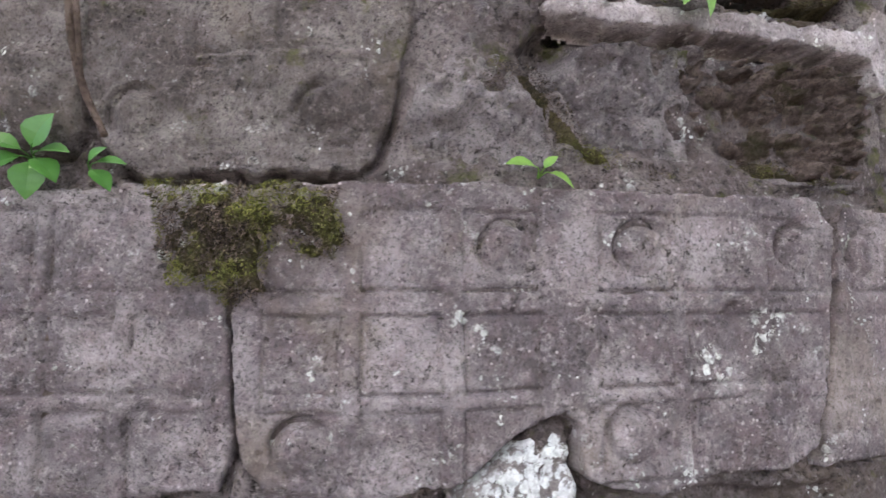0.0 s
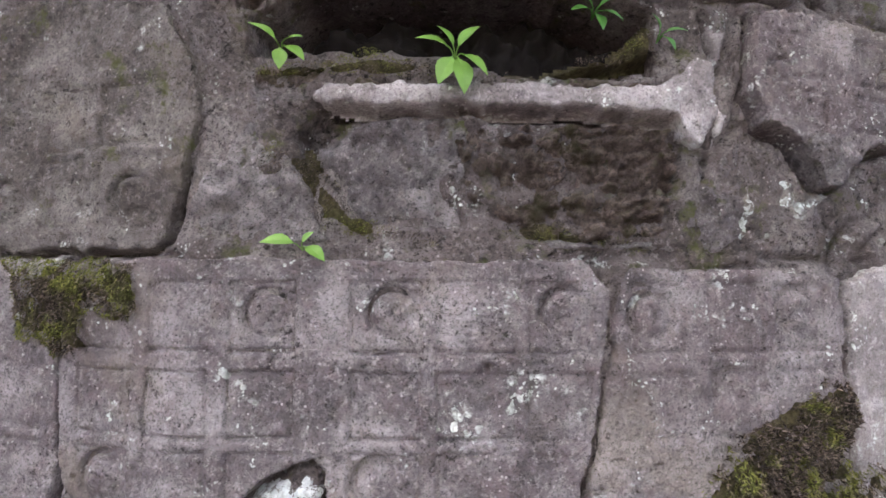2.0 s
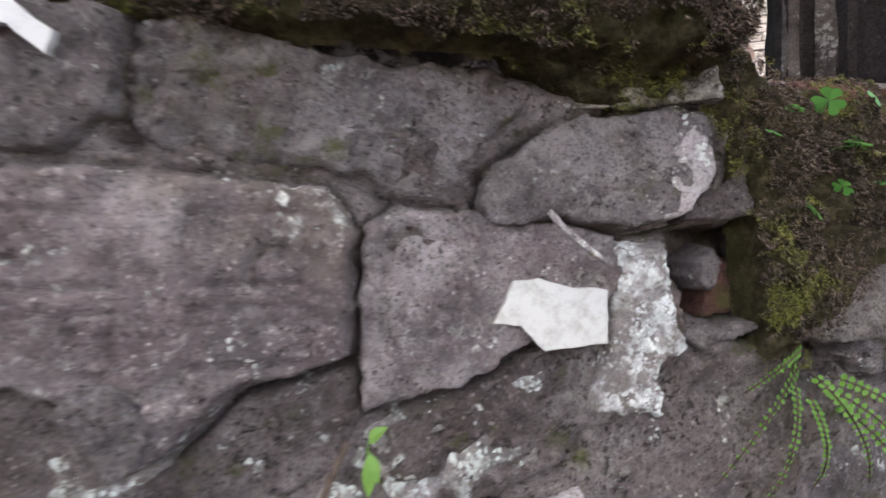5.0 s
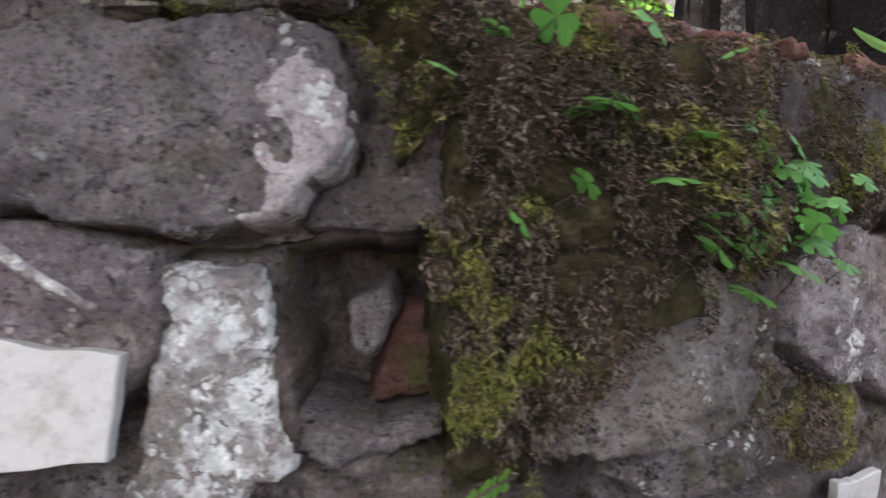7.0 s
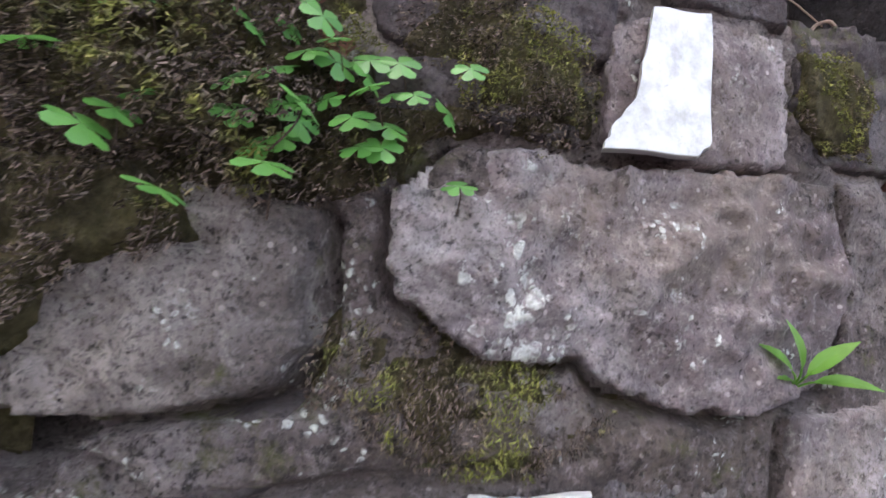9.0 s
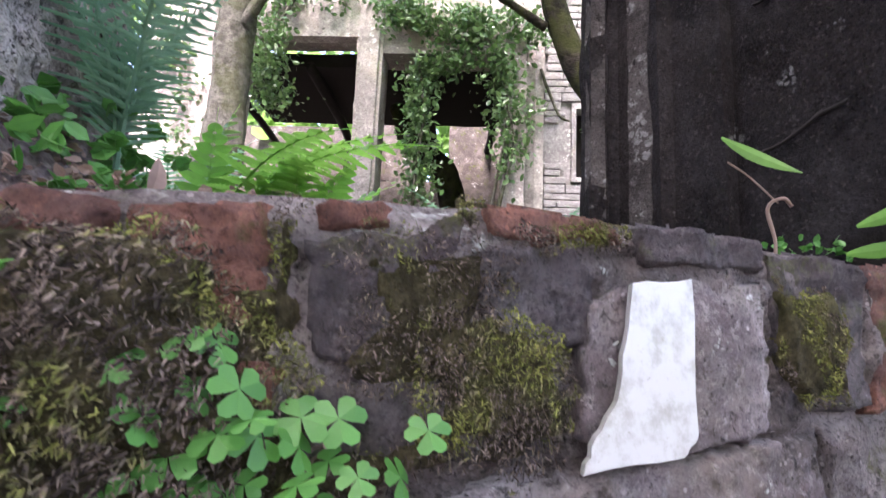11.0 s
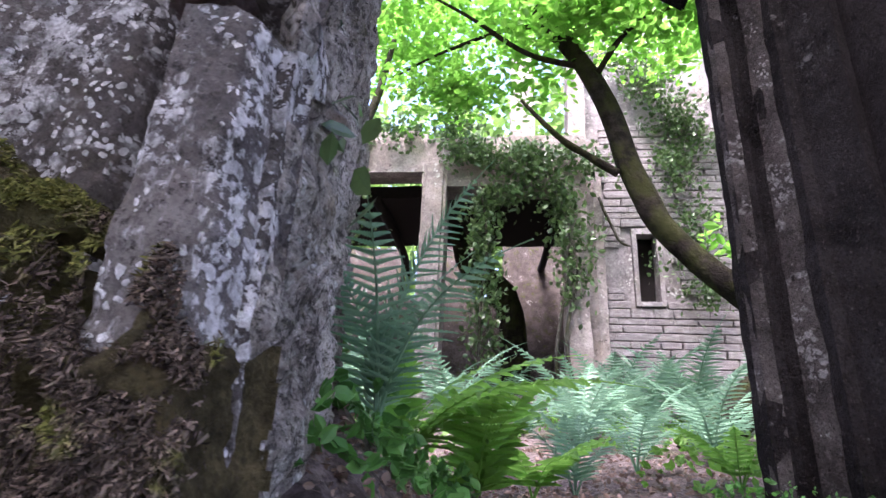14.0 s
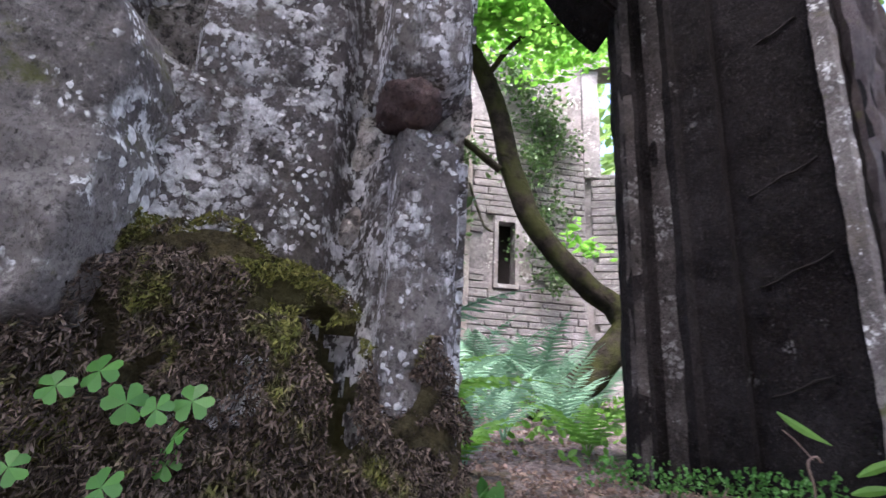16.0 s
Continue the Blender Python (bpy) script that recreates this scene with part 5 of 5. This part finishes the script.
fern((2.02, 2.08, ground_z(2.02, 2.08)), [(-30, 0.34, 0.1, 14, 0.55, 58, 1), (-75, 0.36, 0.1, 14, 0.6, 50, 1), (20, 0.34, 0.1, 13, 0.6, 55, 1), (-120, 0.3, 0.09, 12, 0.5, 62, 1), (60, 0.3, 0.09, 12, 0.5, 60, 1)], "bright green strap-leaved fern beside the reveal", M_FERN_Y)
fern((2.3, 2.75, ground_z(2.3, 2.75)), [(a, 0.34 + 0.05 * (i % 2), 0.085, 20, 0.6, 46 + 8 * (i % 3), 0) for i, a in enumerate(range(15, 375, 60))], "pale feathery fern beside the trodden path", M_FERN)
r2 = random.Random(12)
proto = fern((2.75, 4.7, ground_z(2.75, 4.7)), [(a, 0.5 + 0.12 * (i % 3), 0.14, 20, 0.62, 42 + 6 * (i % 3), 0) for i, a in enumerate(range(0, 360, 45))], "pale green fern clump on the woodland floor", M_FERN, "ferns in front of the ruin")
for x, y in ((3.05, 5.0), (3.3, 4.75), (2.5, 5.3), (3.55, 5.2), (2.95, 5.6), (3.2, 5.5), (0.6, 5.4), (1.1, 5.5), (1.5, 5.6), (2.0, 5.7), (3.8, 4.8), (0.9, 4.9), (3.45, 4.4), (3.7, 5.7), (2.45, 3.85), (2.8, 3.95), (2.2, 4.4), (3.05, 3.7), (2.55, 4.5), (3.2, 4.0), (1.7, 4.6), (1.3, 4.2)):
    s = r2.uniform(0.9, 1.4) * (0.7 if y < 4.6 else 1.0)
    copy_thing(proto, pose(x, y, float(upper(np.array([x]), np.array([y]))[0]) - 0.01, 0, 0, r2.uniform(0, 360)) @ Matrix.Scale(s, 4))

# ---- moss, seedlings, sorrel ----
tufts("moss", [(-0.129, 1.27), (0.117, 1.264), (0.132, 1.186), (0.09, 1.157), (0.005, 1.173), (-0, 1.093), (-0.036, 1.115), (-0.051, 1.133), (-0.102, 1.144)], M_MOSS, "brown and green moss cushion over the slab", 0.022, 34000, 0.016, seed=3, proud=0.03)
tufts("moss", [(-0.06, 1.24), (0.03, 1.25), (0.03, 1.12), (-0.02, 1.11), (-0.05, 1.16)], M_MOSS_B, "dead brown moss on the slab edge", 0.02, 30000, 0.014, seed=4, proud=0.035)
tufts("moss", [(1.016, 0.926), (1.06, 0.982), (1.152, 1.035), (1.287, 1.088), (1.309, 1.002), (1.243, 0.925), (1.17, 0.892)], M_MOSS_B, "dark shaggy moss at the foot of the slabs", 0.03, 26000, 0.024, seed=5, hang=-0.2, proud=0.03)
tufts("moss", [(1.0, 0.9), (1.1, 0.98), (1.24, 0.99), (1.3, 0.92), (1.5, 0.95), (1.62, 1.06), (1.7, 1.04), (1.88, 1.08), (1.9, 0.8), (1.0, 0.75)], M_MOSS, "olive moss along the wall foot", 0.025, 22000, 0.02, seed=6, proud=0.03)
tufts("moss", [(0.3, 1.42), (0.36, 1.4), (0.4, 1.32), (0.5, 1.29), (0.62, 1.28), (0.46, 1.34), (0.38, 1.44), (0.33, 1.46)], M_MOSS, "thin moss round a seedling", 0.008, 30000, 0.01, seed=7, proud=0.012)
tufts("moss", [(0.62, 1.31), (0.8, 1.28), (0.96, 1.29), (0.9, 1.32), (0.75, 1.33)], M_MOSS, "thin moss along a joint", 0.008, 24000, 0.01, seed=8, proud=0.0)
tufts("moss", [(0.3, 1.575), (0.5, 1.6), (0.62, 1.57), (0.8, 1.57), (0.95, 1.6), (0.95, 1.67), (0.88, 1.6), (0.7, 1.56), (0.3, 1.555)], M_MOSS, "moss on the earthy ledge of the hollow", 0.01, 22000, 0.012, seed=9, proud=0.02)
tufts("moss", [(1.0, 2.06), (1.08, 1.95), (1.15, 1.9), (1.3, 1.87), (1.42, 1.93), (1.5, 1.9), (1.66, 1.91), (1.68, 2.02), (1.2, 2.12), (0.95, 2.12)], M_MOSS, "thick yellow-green moss along the wall head", 0.03, 26000, 0.02, base=upper_y, seed=10, proud=0.01)
tufts("moss", [(1.6, 1.9), (1.68, 1.83), (1.8, 1.79), (1.9, 1.8), (1.95, 1.76), (1.96, 1.7), (2.0, 1.74), (2.04, 1.84), (1.96, 1.9), (1.7, 2.0)], M_MOSS, "ochre moss hanging round the end stone", 0.03, 40000, 0.014, seed=11, proud=0.035)
tufts("moss", [(1.98, 1.86), (2.26, 1.82), (2.3, 1.7), (2.27, 1.64), (2.2, 1.63), (2.1, 1.64), (2.07, 1.58), (2.06, 1.48), (2.01, 1.5), (1.99, 1.66)], M_MOSS_B, "brown hanging moss and rootlets on the wall", 0.03, 42000, 0.016, seed=12, proud=0.04)
tufts("moss", [(2.017, 1.575), (2.046, 1.583), (2.066, 1.533), (2.083, 1.457), (2.006, 1.462), (2.007, 1.518)], M_MOSS, "bright moss cushion hanging in a gap", 0.03, 42000, 0.012, seed=13, proud=0.03)
tufts("moss", [(2.28, 1.56), (2.34, 1.56), (2.44, 1.53), (2.47, 1.49), (2.5, 1.5), (2.46, 1.44), (2.36, 1.46), (2.28, 1.5)], M_MOSS, "green moss below the broken stone", 0.014, 40000, 0.012, seed=14, proud=0.012)
tufts("moss", [(2.37, 1.79), (2.42, 1.8), (2.46, 1.78), (2.48, 1.74), (2.47, 1.71), (2.38, 1.71)], M_MOSS, "moss on the joint between bricks", 0.014, 60000, 0.011, seed=15, proud=0.026)
tufts("moss", [(2.22, 1.84), (2.3, 1.8), (2.32, 1.72), (2.3, 1.7), (2.2, 1.7), (2.18, 1.8)], M_MOSS_B, "brown moss over red brick", 0.014, 40000, 0.012, seed=16, proud=0.02)
tufts("moss", [(2.665, 1.85), (2.70, 1.84), (2.75, 1.85), (2.78, 1.80), (2.76, 1.74), (2.70, 1.725), (2.67, 1.76)], M_MOSS, "moss on a brick face", 0.01, 40000, 0.011, seed=17, proud=0.026)
tufts("moss", [(2.3, 1.84), (2.34, 1.79), (2.32, 1.76), (2.34, 1.74), (2.4, 1.74), (2.42, 1.83), (2.5, 1.85), (2.45, 1.855), (2.4, 1.84)], M_MOSS_B, "brown moss in the brick joints", 0.008, 30000, 0.01, seed=18, proud=0.022)
tufts("moss", [(1.2, 1.86), (1.35, 2.17), (1.6, 2.13), (1.7, 2.15), (1.8, 2.1), (1.83, 2.0), (1.93, 2.04), (1.93, 1.84), (1.5, 1.86)], M_MOSS_B, "thick brown dead moss over the foot of the pier", 0.03, 70000, 0.02, base=upper_y, seed=19, proud=0.02)
tufts("moss", [(1.84, 1.84), (1.932, 1.84), (1.932, 2.03), (1.9, 2.09), (1.87, 2.04), (1.842, 2.08)], M_MOSS_B, "brown moss round the foot of the shaft", 0.012, 70000, 0.02, base=upper_y, seed=28, proud=0.05)
tufts("moss", [(1.4, 2.16), (1.6, 2.19), (1.66, 2.17), (1.72, 2.18), (1.8, 2.15), (1.84, 2.1), (1.7, 2.1), (1.5, 2.08), (1.4, 2.1)], M_MOSS, "yellow-green moss fringe on the pier", 0.01, 90000, 0.018, base=upper_y, seed=20, proud=0.014)


tufts("moss", [(2.1, 1.72), (2.2, 1.74), (2.33, 1.72), (2.44, 1.73), (2.47, 1.7), (2.36, 1.69), (2.32, 1.64), (2.2, 1.62), (2.1, 1.64)], M_MOSS_B, "thin brown moss and roots below the bricks", 0.008, 22000, 0.014, seed=27, proud=0.02)

tufts("moss", [(2.05, 1.66), (2.2, 1.66), (2.22, 1.6), (2.16, 1.58), (2.12, 1.52), (2.07, 1.5), (2.05, 1.56)], M_MOSS_B, "brown moss creeping over the rounded stone", 0.012, 34000, 0.014, seed=29, proud=0.05)


tufts("moss", [(2.39, 1.87), (2.405, 1.872), (2.41, 1.83), (2.44, 1.815), (2.43, 1.80), (2.40, 1.81)], M_MOSS, "green moss between two bricks of the sill", 0.01, 60000, 0.011, seed=41, proud=0.018)
tufts("moss", [(2.43, 1.855), (2.50, 1.87), (2.53, 1.868), (2.51, 1.85), (2.45, 1.838)], M_MOSS, "green moss on the brick edge of the sill", 0.01, 60000, 0.011, seed=42, proud=0.018)
tufts("moss", [(2.28, 1.86), (2.30, 1.855), (2.305, 1.78), (2.33, 1.75), (2.30, 1.73), (2.275, 1.78)], M_MOSS, "olive moss filling the joint beside a red brick", 0.01, 60000, 0.011, seed=43, proud=0.016)


def sorrel_leaf():
    lists = []
    for a in (90, 210, 330):
        d = Vector((math.cos(radians(a)), 0, math.sin(radians(a))))
        s = Vector((0, 1, 0)).cross(d)
        for q in (-1, 1):
            ring = [Vector((0, 0, 0)), d * 0.32 + s * q * 0.42, d * 0.66 + s * q * 0.72, d * 0.98 + s * q * 0.62, d * 1.1 + s * q * 0.3, d * 0.92]
            ring = [v + Vector((0, 0.12 * abs(v.dot(s)) + 0.1 * v.length**2, 0)) for v in ring]
            lists.append((ring, [tuple(range(6))] if q > 0 else [tuple(range(5, -1, -1))]))
    v, f = merge(lists)
    return mesh_of("leaf", v, f, False)


LEAF3 = sorrel_leaf()
v, f = tube([(0, 0.02, 0), (0.2, 0.9, 0.3), (0.1, 2.2, 0.6)], [0.035, 0.04, 0.05], 5, 0.1, 2)
STALK = mesh_of("stalk", v, f)
sorrel = thing("wood_sorrel", (0, -30, 0.2), "trefoil wood sorrel leaf, fresh green, on a thin stalk", "clover", "wood sorrel on the wall")
part("leaf", LEAF3, M_LEAF, sorrel)
part("stalk", STALK, M_STEM, sorrel)
rs = random.Random(3)
spots = [(x, z, 0.0122, wall_y, 0.05) for x, z in [(2.232, 1.762), (2.259, 1.773), (2.274, 1.771), (2.267, 1.745), (2.291, 1.749), (2.282, 1.727), (2.297, 1.725), (2.314, 1.733), (2.333, 1.733), (2.26, 1.716), (2.243, 1.701), (2.292, 1.701), (2.316, 1.719), (2.329, 1.711), (2.348, 1.706), (2.367, 1.702), (2.243, 1.683), (2.271, 1.694), (2.282, 1.68), (2.313, 1.685), (2.331, 1.686), (2.273, 1.669), (2.254, 1.664), (2.317, 1.669), (2.329, 1.67), (2.377, 1.652), (2.382, 1.729)]] + [(x, z, 0.0135, wall_y, 0.075) for x, z in [(1.987, 1.762), (2.046, 1.667), (2.151, 1.704), (2.294, 1.683), (2.174, 1.738), (2.105, 1.753), (2.062, 1.801), (2.136, 1.811), (2.2, 1.74), (2.225, 1.627), (2.188, 1.657), (2.322, 1.705), (2.275, 1.647)]] + [(x, z, 0.0105, upper_y, 0.07) for x, z in [(1.651, 2.035), (1.672, 2.046), (1.696, 2.027), (1.715, 2.024), (1.734, 2.03), (1.729, 2.007), (1.72, 1.99), (1.641, 1.987), (1.692, 1.977)]]
spots += [(rs.uniform(2.02, 2.3), rs.uniform(1.66, 1.82), 0.012, wall_y, 0.07) for _ in range(9)]
first = True
for x, z, s, base, out in spots:
    m = pose(x, float(base(x)) - out + rs.uniform(-0.012, 0.012), z, rs.uniform(-98, -58) if out > 0.052 and base is wall_y else (rs.uniform(-62, -38) if base is wall_y else rs.uniform(-45, -5)), rs.uniform(-25, 60) if base is wall_y else rs.uniform(-60, 60), rs.uniform(-30, 30)) @ Matrix.Scale(s * rs.uniform(0.8, 1.25), 4)
    if first:
        sorrel.matrix_basis = m
        first = False
        continue
    copy_thing(sorrel, m @ Matrix.Diagonal((1 / sorrel.scale[0], 1 / sorrel.scale[1], 1 / sorrel.scale[2], 1)))


def seedling(x, z, leaves, label, out=0.03, material=M_LEAF_Y, base=wall_y):
    """leaves: angle in the wall's plane, length, width."""
    ob = thing("seedling", (x, float(base(x)) - out, z), label, "plant")
    for a, ln, wd in leaves:
        d = Vector((math.cos(radians(a)), -0.55, math.sin(radians(a)))).normalized()
        s = d.cross(Vector((0.2, -0.6, 0.75))).normalized()
        v, f = merge([blade(Vector((0, 0, 0)) + d * ln * 0.25, d, s, ln * 0.9, wd * 1.3, 0.45, (0.12, 0.7, 1.0, 0.95, 0.6, 0.04)), tube([(0, 0.015, -0.006), tuple(d * ln * 0.15), tuple(d * ln * 0.35)], [0.0012, 0.001, 0.0008], 4, 0, 1)])
        part("leaf", mesh_of("leaf", v, f, False), material, ob)
    return ob


seedling(0.385, 1.285, [(160, 0.05, 0.022), (-15, 0.04, 0.02), (60, 0.025, 0.012)], "two-leaved green seedling in the wall joint")
seedling(0.62, 1.585, [(150, 0.055, 0.024), (60, 0.045, 0.022), (-70, 0.06, 0.026), (-25, 0.055, 0.022), (110, 0.04, 0.02), (-120, 0.05, 0.024)], "bright green leafy seedling on the ledge", 0.045)
seedling(0.345, 1.6, [(130, 0.045, 0.02), (30, 0.035, 0.015), (-20, 0.045, 0.02), (-80, 0.035, 0.018)], "small green seedling on the ledge", 0.04)
seedling(0.84, 1.66, [(120, 0.035, 0.02), (40, 0.04, 0.02), (170, 0.035, 0.018), (-10, 0.04, 0.02), (-60, 0.03, 0.018)], "small ragged green plant under the stones", 0.04, M_LEAF)
seedling(0.95, 1.63, [(100, 0.03, 0.018), (20, 0.035, 0.018), (-40, 0.03, 0.016)], "small ragged green plant under the stones", 0.04, M_LEAF)
seedling(-0.27, 1.30, [(70, 0.05, 0.035), (150, 0.05, 0.03), (20, 0.045, 0.025), (-80, 0.05, 0.03), (-30, 0.045, 0.025), (200, 0.05, 0.03)], "green leafy plant growing from the joint", 0.04, M_LEAF)
seedling(-0.2, 1.285, [(20, 0.045, 0.02), (-30, 0.04, 0.02), (60, 0.03, 0.018)], "green leafy plant growing from the joint", 0.04, M_LEAF)
seedling(1.5, 1.4, [(-80, 0.045, 0.012), (-60, 0.035, 0.01), (60, 0.03, 0.012)], "pale green blade plant in a crack", 0.03)
seedling(2.66, 1.52, [(90, 0.05, 0.012), (60, 0.05, 0.012), (120, 0.045, 0.012), (20, 0.05, 0.012), (150, 0.04, 0.012)], "small fern tuft below the stone", 0.03, M_FERN_Y)


v, f = blade(Vector((0, 0, 0)), Vector((1, 0, 0)), Vector((0, 1, 0)), 0.0105, 0.0085, 0.2, (0.4, 0.95, 1.0, 0.3))
LEAFLET = mesh_of("leaflet", v, f, False)


def spleenwort(x, z, head, length, pairs, seed):
    ob = thing("maidenhair_fern", (x, float(wall_y(x)) - 0.035, z), "small spleenwort frond with round paired leaflets", "fern", "spleenworts on the wall")
    r = random.Random(seed)
    pts = [Vector((length * t * math.cos(radians(head)), -0.05 * math.sin(2.4 * t), length * t * math.sin(radians(head)) - 0.75 * length * t * t * abs(math.cos(radians(head))))) for t in np.linspace(0, 1, 7)]
    v, f = tube(pts, [0.0012] * 7, 4, 0, 1)
    part("stalk", mesh_of("stalk", v, f), M_STEM, ob)
    for i in range(pairs):
        k = 0.6 + 5.3 * i / pairs
        p = pts[int(k)].lerp(pts[int(k) + 1], k - int(k))
        d = (pts[int(k) + 1] - pts[int(k)]).normalized()
        for q in (-1, 1):
            s = (d.cross(Vector((0, -1, 0))).normalized() * q + Vector((0, r.uniform(-0.4, 0.3), 0))).normalized()
            m = Matrix((s, d, s.cross(d))).transposed().to_4x4()
            part("leaflet", LEAFLET, M_FERN_Y, ob, m=Matrix.Translation(p) @ m @ Matrix.Scale(0.85 - 0.5 * i / pairs, 4))
    return ob


for i, (x, z, h, ln) in enumerate(((2.06, 1.47, 200, 0.14), (2.06, 1.485, 165, 0.1), (2.07, 1.46, -60, 0.11), (2.08, 1.44, -20, 0.13), (2.1, 1.45, -10, 0.12), (2.05, 1.45, 240, 0.12), (2.07, 1.43, -100, 0.1), (2.1, 1.42, -40, 0.12))):
    spleenwort(x, z, h, ln, 17, i)

# stems and roots
for pts, r, lab in (
    ([(-0.185, 0.985, 1.62), (-0.20, 0.975, 1.55), (-0.205, 0.98, 1.46), (-0.19, 0.985, 1.38), (-0.16, 0.985, 1.31)], 0.0045, "dry brown stem hanging in a joint"),
    ([(-0.19, 0.985, 1.62), (-0.205, 0.985, 1.53), (-0.195, 0.98, 1.45), (-0.19, 0.985, 1.38)], 0.004, "dry brown stem hanging in a joint"),
    ([(1.485, 1.05, 1.42), (1.46, 1.035, 1.36), (1.445, 1.03, 1.28), (1.41, 1.02, 1.18), (1.385, 1.015, 1.09), (1.35, 1.005, 0.98), (1.32, 1.0, 0.85)], 0.0035, "thin dark root trailing down the slabs"),
    ([(1.715, 1.125, 1.665), (1.73, 1.115, 1.645), (1.76, 1.12, 1.62), (1.79, 1.13, 1.6)], 0.0042, "pale root crossing the joint"),
):
    v, f = tube(pts, [r] * len(pts), 6, 0.25, len(pts))
    tagged(part("root", mesh_of("root", v, f), M_STEM if "pale" not in lab else M_PALE), lab, "root")

# sill plants and litter
sprig = thing("dry_sprig", (2.80, 1.70, 1.885), "dried pale plant stalk with green strap leaves", "plant")
for nm, pts, r, mt in (("stalk", [(0, 0, -0.03), (0.01, 0, 0.06), (0.0, 0.0, 0.13), (0.03, 0, 0.15), (0.045, 0, 0.135)], 0.0034, M_DRY), ("twig", [(0.02, 0, 0.14), (-0.03, 0.0, 0.19), (-0.07, 0.0, 0.22)], 0.0016, M_DRY)):
    v, f = tube(pts, [r] * len(pts), 6, 0.3, 4)
    part(nm, mesh_of(nm, v, f), mt, sprig)
for o, d, ln, wd in ((Vector((-0.08, 0, 0.27)), Vector((0.75, -0.1, -0.55)), 0.15, 0.026), (Vector((0.16, 0, 0.1)), Vector((0.9, 0, 0.35)), 0.16, 0.03), (Vector((0.15, 0.02, 0.05)), Vector((0.95, 0, 0.15)), 0.14, 0.03)):
    d.normalize()
    v, f = blade(o, d, d.cross(Vector((0, 1, 0))).normalized(), ln, wd, 0.25, (0.2, 0.7, 1.0, 0.95, 0.6, 0.05))
    part("strap_leaf", mesh_of("strap_leaf", v, f, False), M_FERN_Y, sprig)

sprig.scale = (0.72, 0.72, 0.72)


def litter(name, n, x0, x1, y0, y1, size, material, seed, label, category, lift=0.0, tilt=0.5, where=None):
    r = np.random.RandomState(seed)
    x, y = r.uniform(x0, x1, n), r.uniform(y0, y1, n)
    if where is not None:
        k = where(x, y)
        x, y = x[k], y[k]
    z = upper(x, y) + lift * r.rand(len(x))
    ob = leaf_cloud(name, np.stack([x, y, z + size * 0.3], 1), (0.0, 0.0, 0.004), len(x) * 2, size, material, seed, tilt)
    return tagged(ob, label, category, kind="stuff")


behind = lambda x, y: (y > wall_y(x) + 0.12)
litter("leaf_litter", 5200, 1.8, 3.0, 1.2, 2.2, 0.0055, M_DRY, 35, "dry crumbs of leaf and twig along the sill", "leaf litter", 0.0, 0.5, behind)
litter("leaf_litter", 2600, 1.7, 3.0, 1.2, 4.0, 0.011, M_DRY, 31, "dry brown fallen leaves on bare soil", "leaf litter", 0.0, 0.5, behind)
litter("ground_cover", 2400, 2.5, 3.05, 1.6, 2.2, 0.0065, M_LEAF, 32, "low small-leaved green plants along the jamb", "ground cover", 0.07, 0.9, lambda x, y: behind(x, y) & (x + 0.75 * y > 4.12))
litter("ground_cover", 1500, 1.3, 2.1, 1.3, 2.9, 0.014, M_LEAF, 33, "leafy green herbs on the bank beside the pier", "ground cover", 0.07, 0.8, lambda x, y: behind(x, y) & (x > 1.93 - 0.24 * (y - 1.1)) & (x + 0.25 * fbm(x, y, 0.2, 2, 3) < 1.95) | (y > 1.9) & (x < 1.75))
litter("ground_cover", 230, 1.74, 2.08, 1.18, 1.95, 0.02, M_LEAF, 36, "broad-leaved green herbs on the earth bank against the reveal", "ground cover", 0.13, 0.7, lambda x, y: behind(x, y) & (x > 1.955 - 0.26 * (y - 1.1)) & (x < 2.0 - 0.1 * (y - 1.1)) & (fbm(x, y, 0.09, 2, 5) > -0.02))
ivy("ivy", bough((1.9, 1.26, 2.25), (1.885, 1.34, 2.75), 12, 0.02, 31), (0.012, 0.02, 0.03), 34, 33, "few dark ivy leaves on the rendered reveal", 0.022)
litter("ground_cover", 2600, 0.2, 4.2, 2.6, 6.0, 0.022, M_FERN_Y, 34, "scattered green herbs on the woodland floor", "ground cover", 0.12, 0.8, lambda x, y: np.hypot((x - 2.25) / 0.45, (y - 3.0) / 1.2) + 0.8 * fbm(x, y, 0.4, 3, 7) > 1.0)
for i, (x, y, z, s) in enumerate(((2.02, 1.24, 1.88, 0.015), (2.14, 1.36, 1.88, 0.018), (1.86, 1.4, 1.96, 0.015), (1.9, 1.5, 1.94, 0.014), (2.6, 1.7, 1.89, 0.018))):
    v, f = blade(Vector((0, 0, 0)), Vector((0.3, -0.2, 0.9)).normalized(), Vector((1, 0.2, -0.3)).normalized(), s * 2, s, 0.5, (0.2, 0.8, 1.0, 0.7, 0.05))
    ob = part("dead_leaf", mesh_of("dead_leaf", v, f, False), M_DRY)
    ob.location = (x, y, z)
    ob.rotation_euler = (0, 0, i)
    tagged(ob, "curled pinkish-brown dead leaf on the sill", "leaf")
v, f = tube([(2.1, 4.3, 2.08), (2.4, 4.25, 2.1), (2.7, 4.1, 2.09)], [0.022, 0.025, 0.018], 6, 0.2, 6)
tagged(part("fallen_stick", mesh_of("fallen_stick", v, f), M_BARK_G), "fallen stick on the woodland floor", "branch")
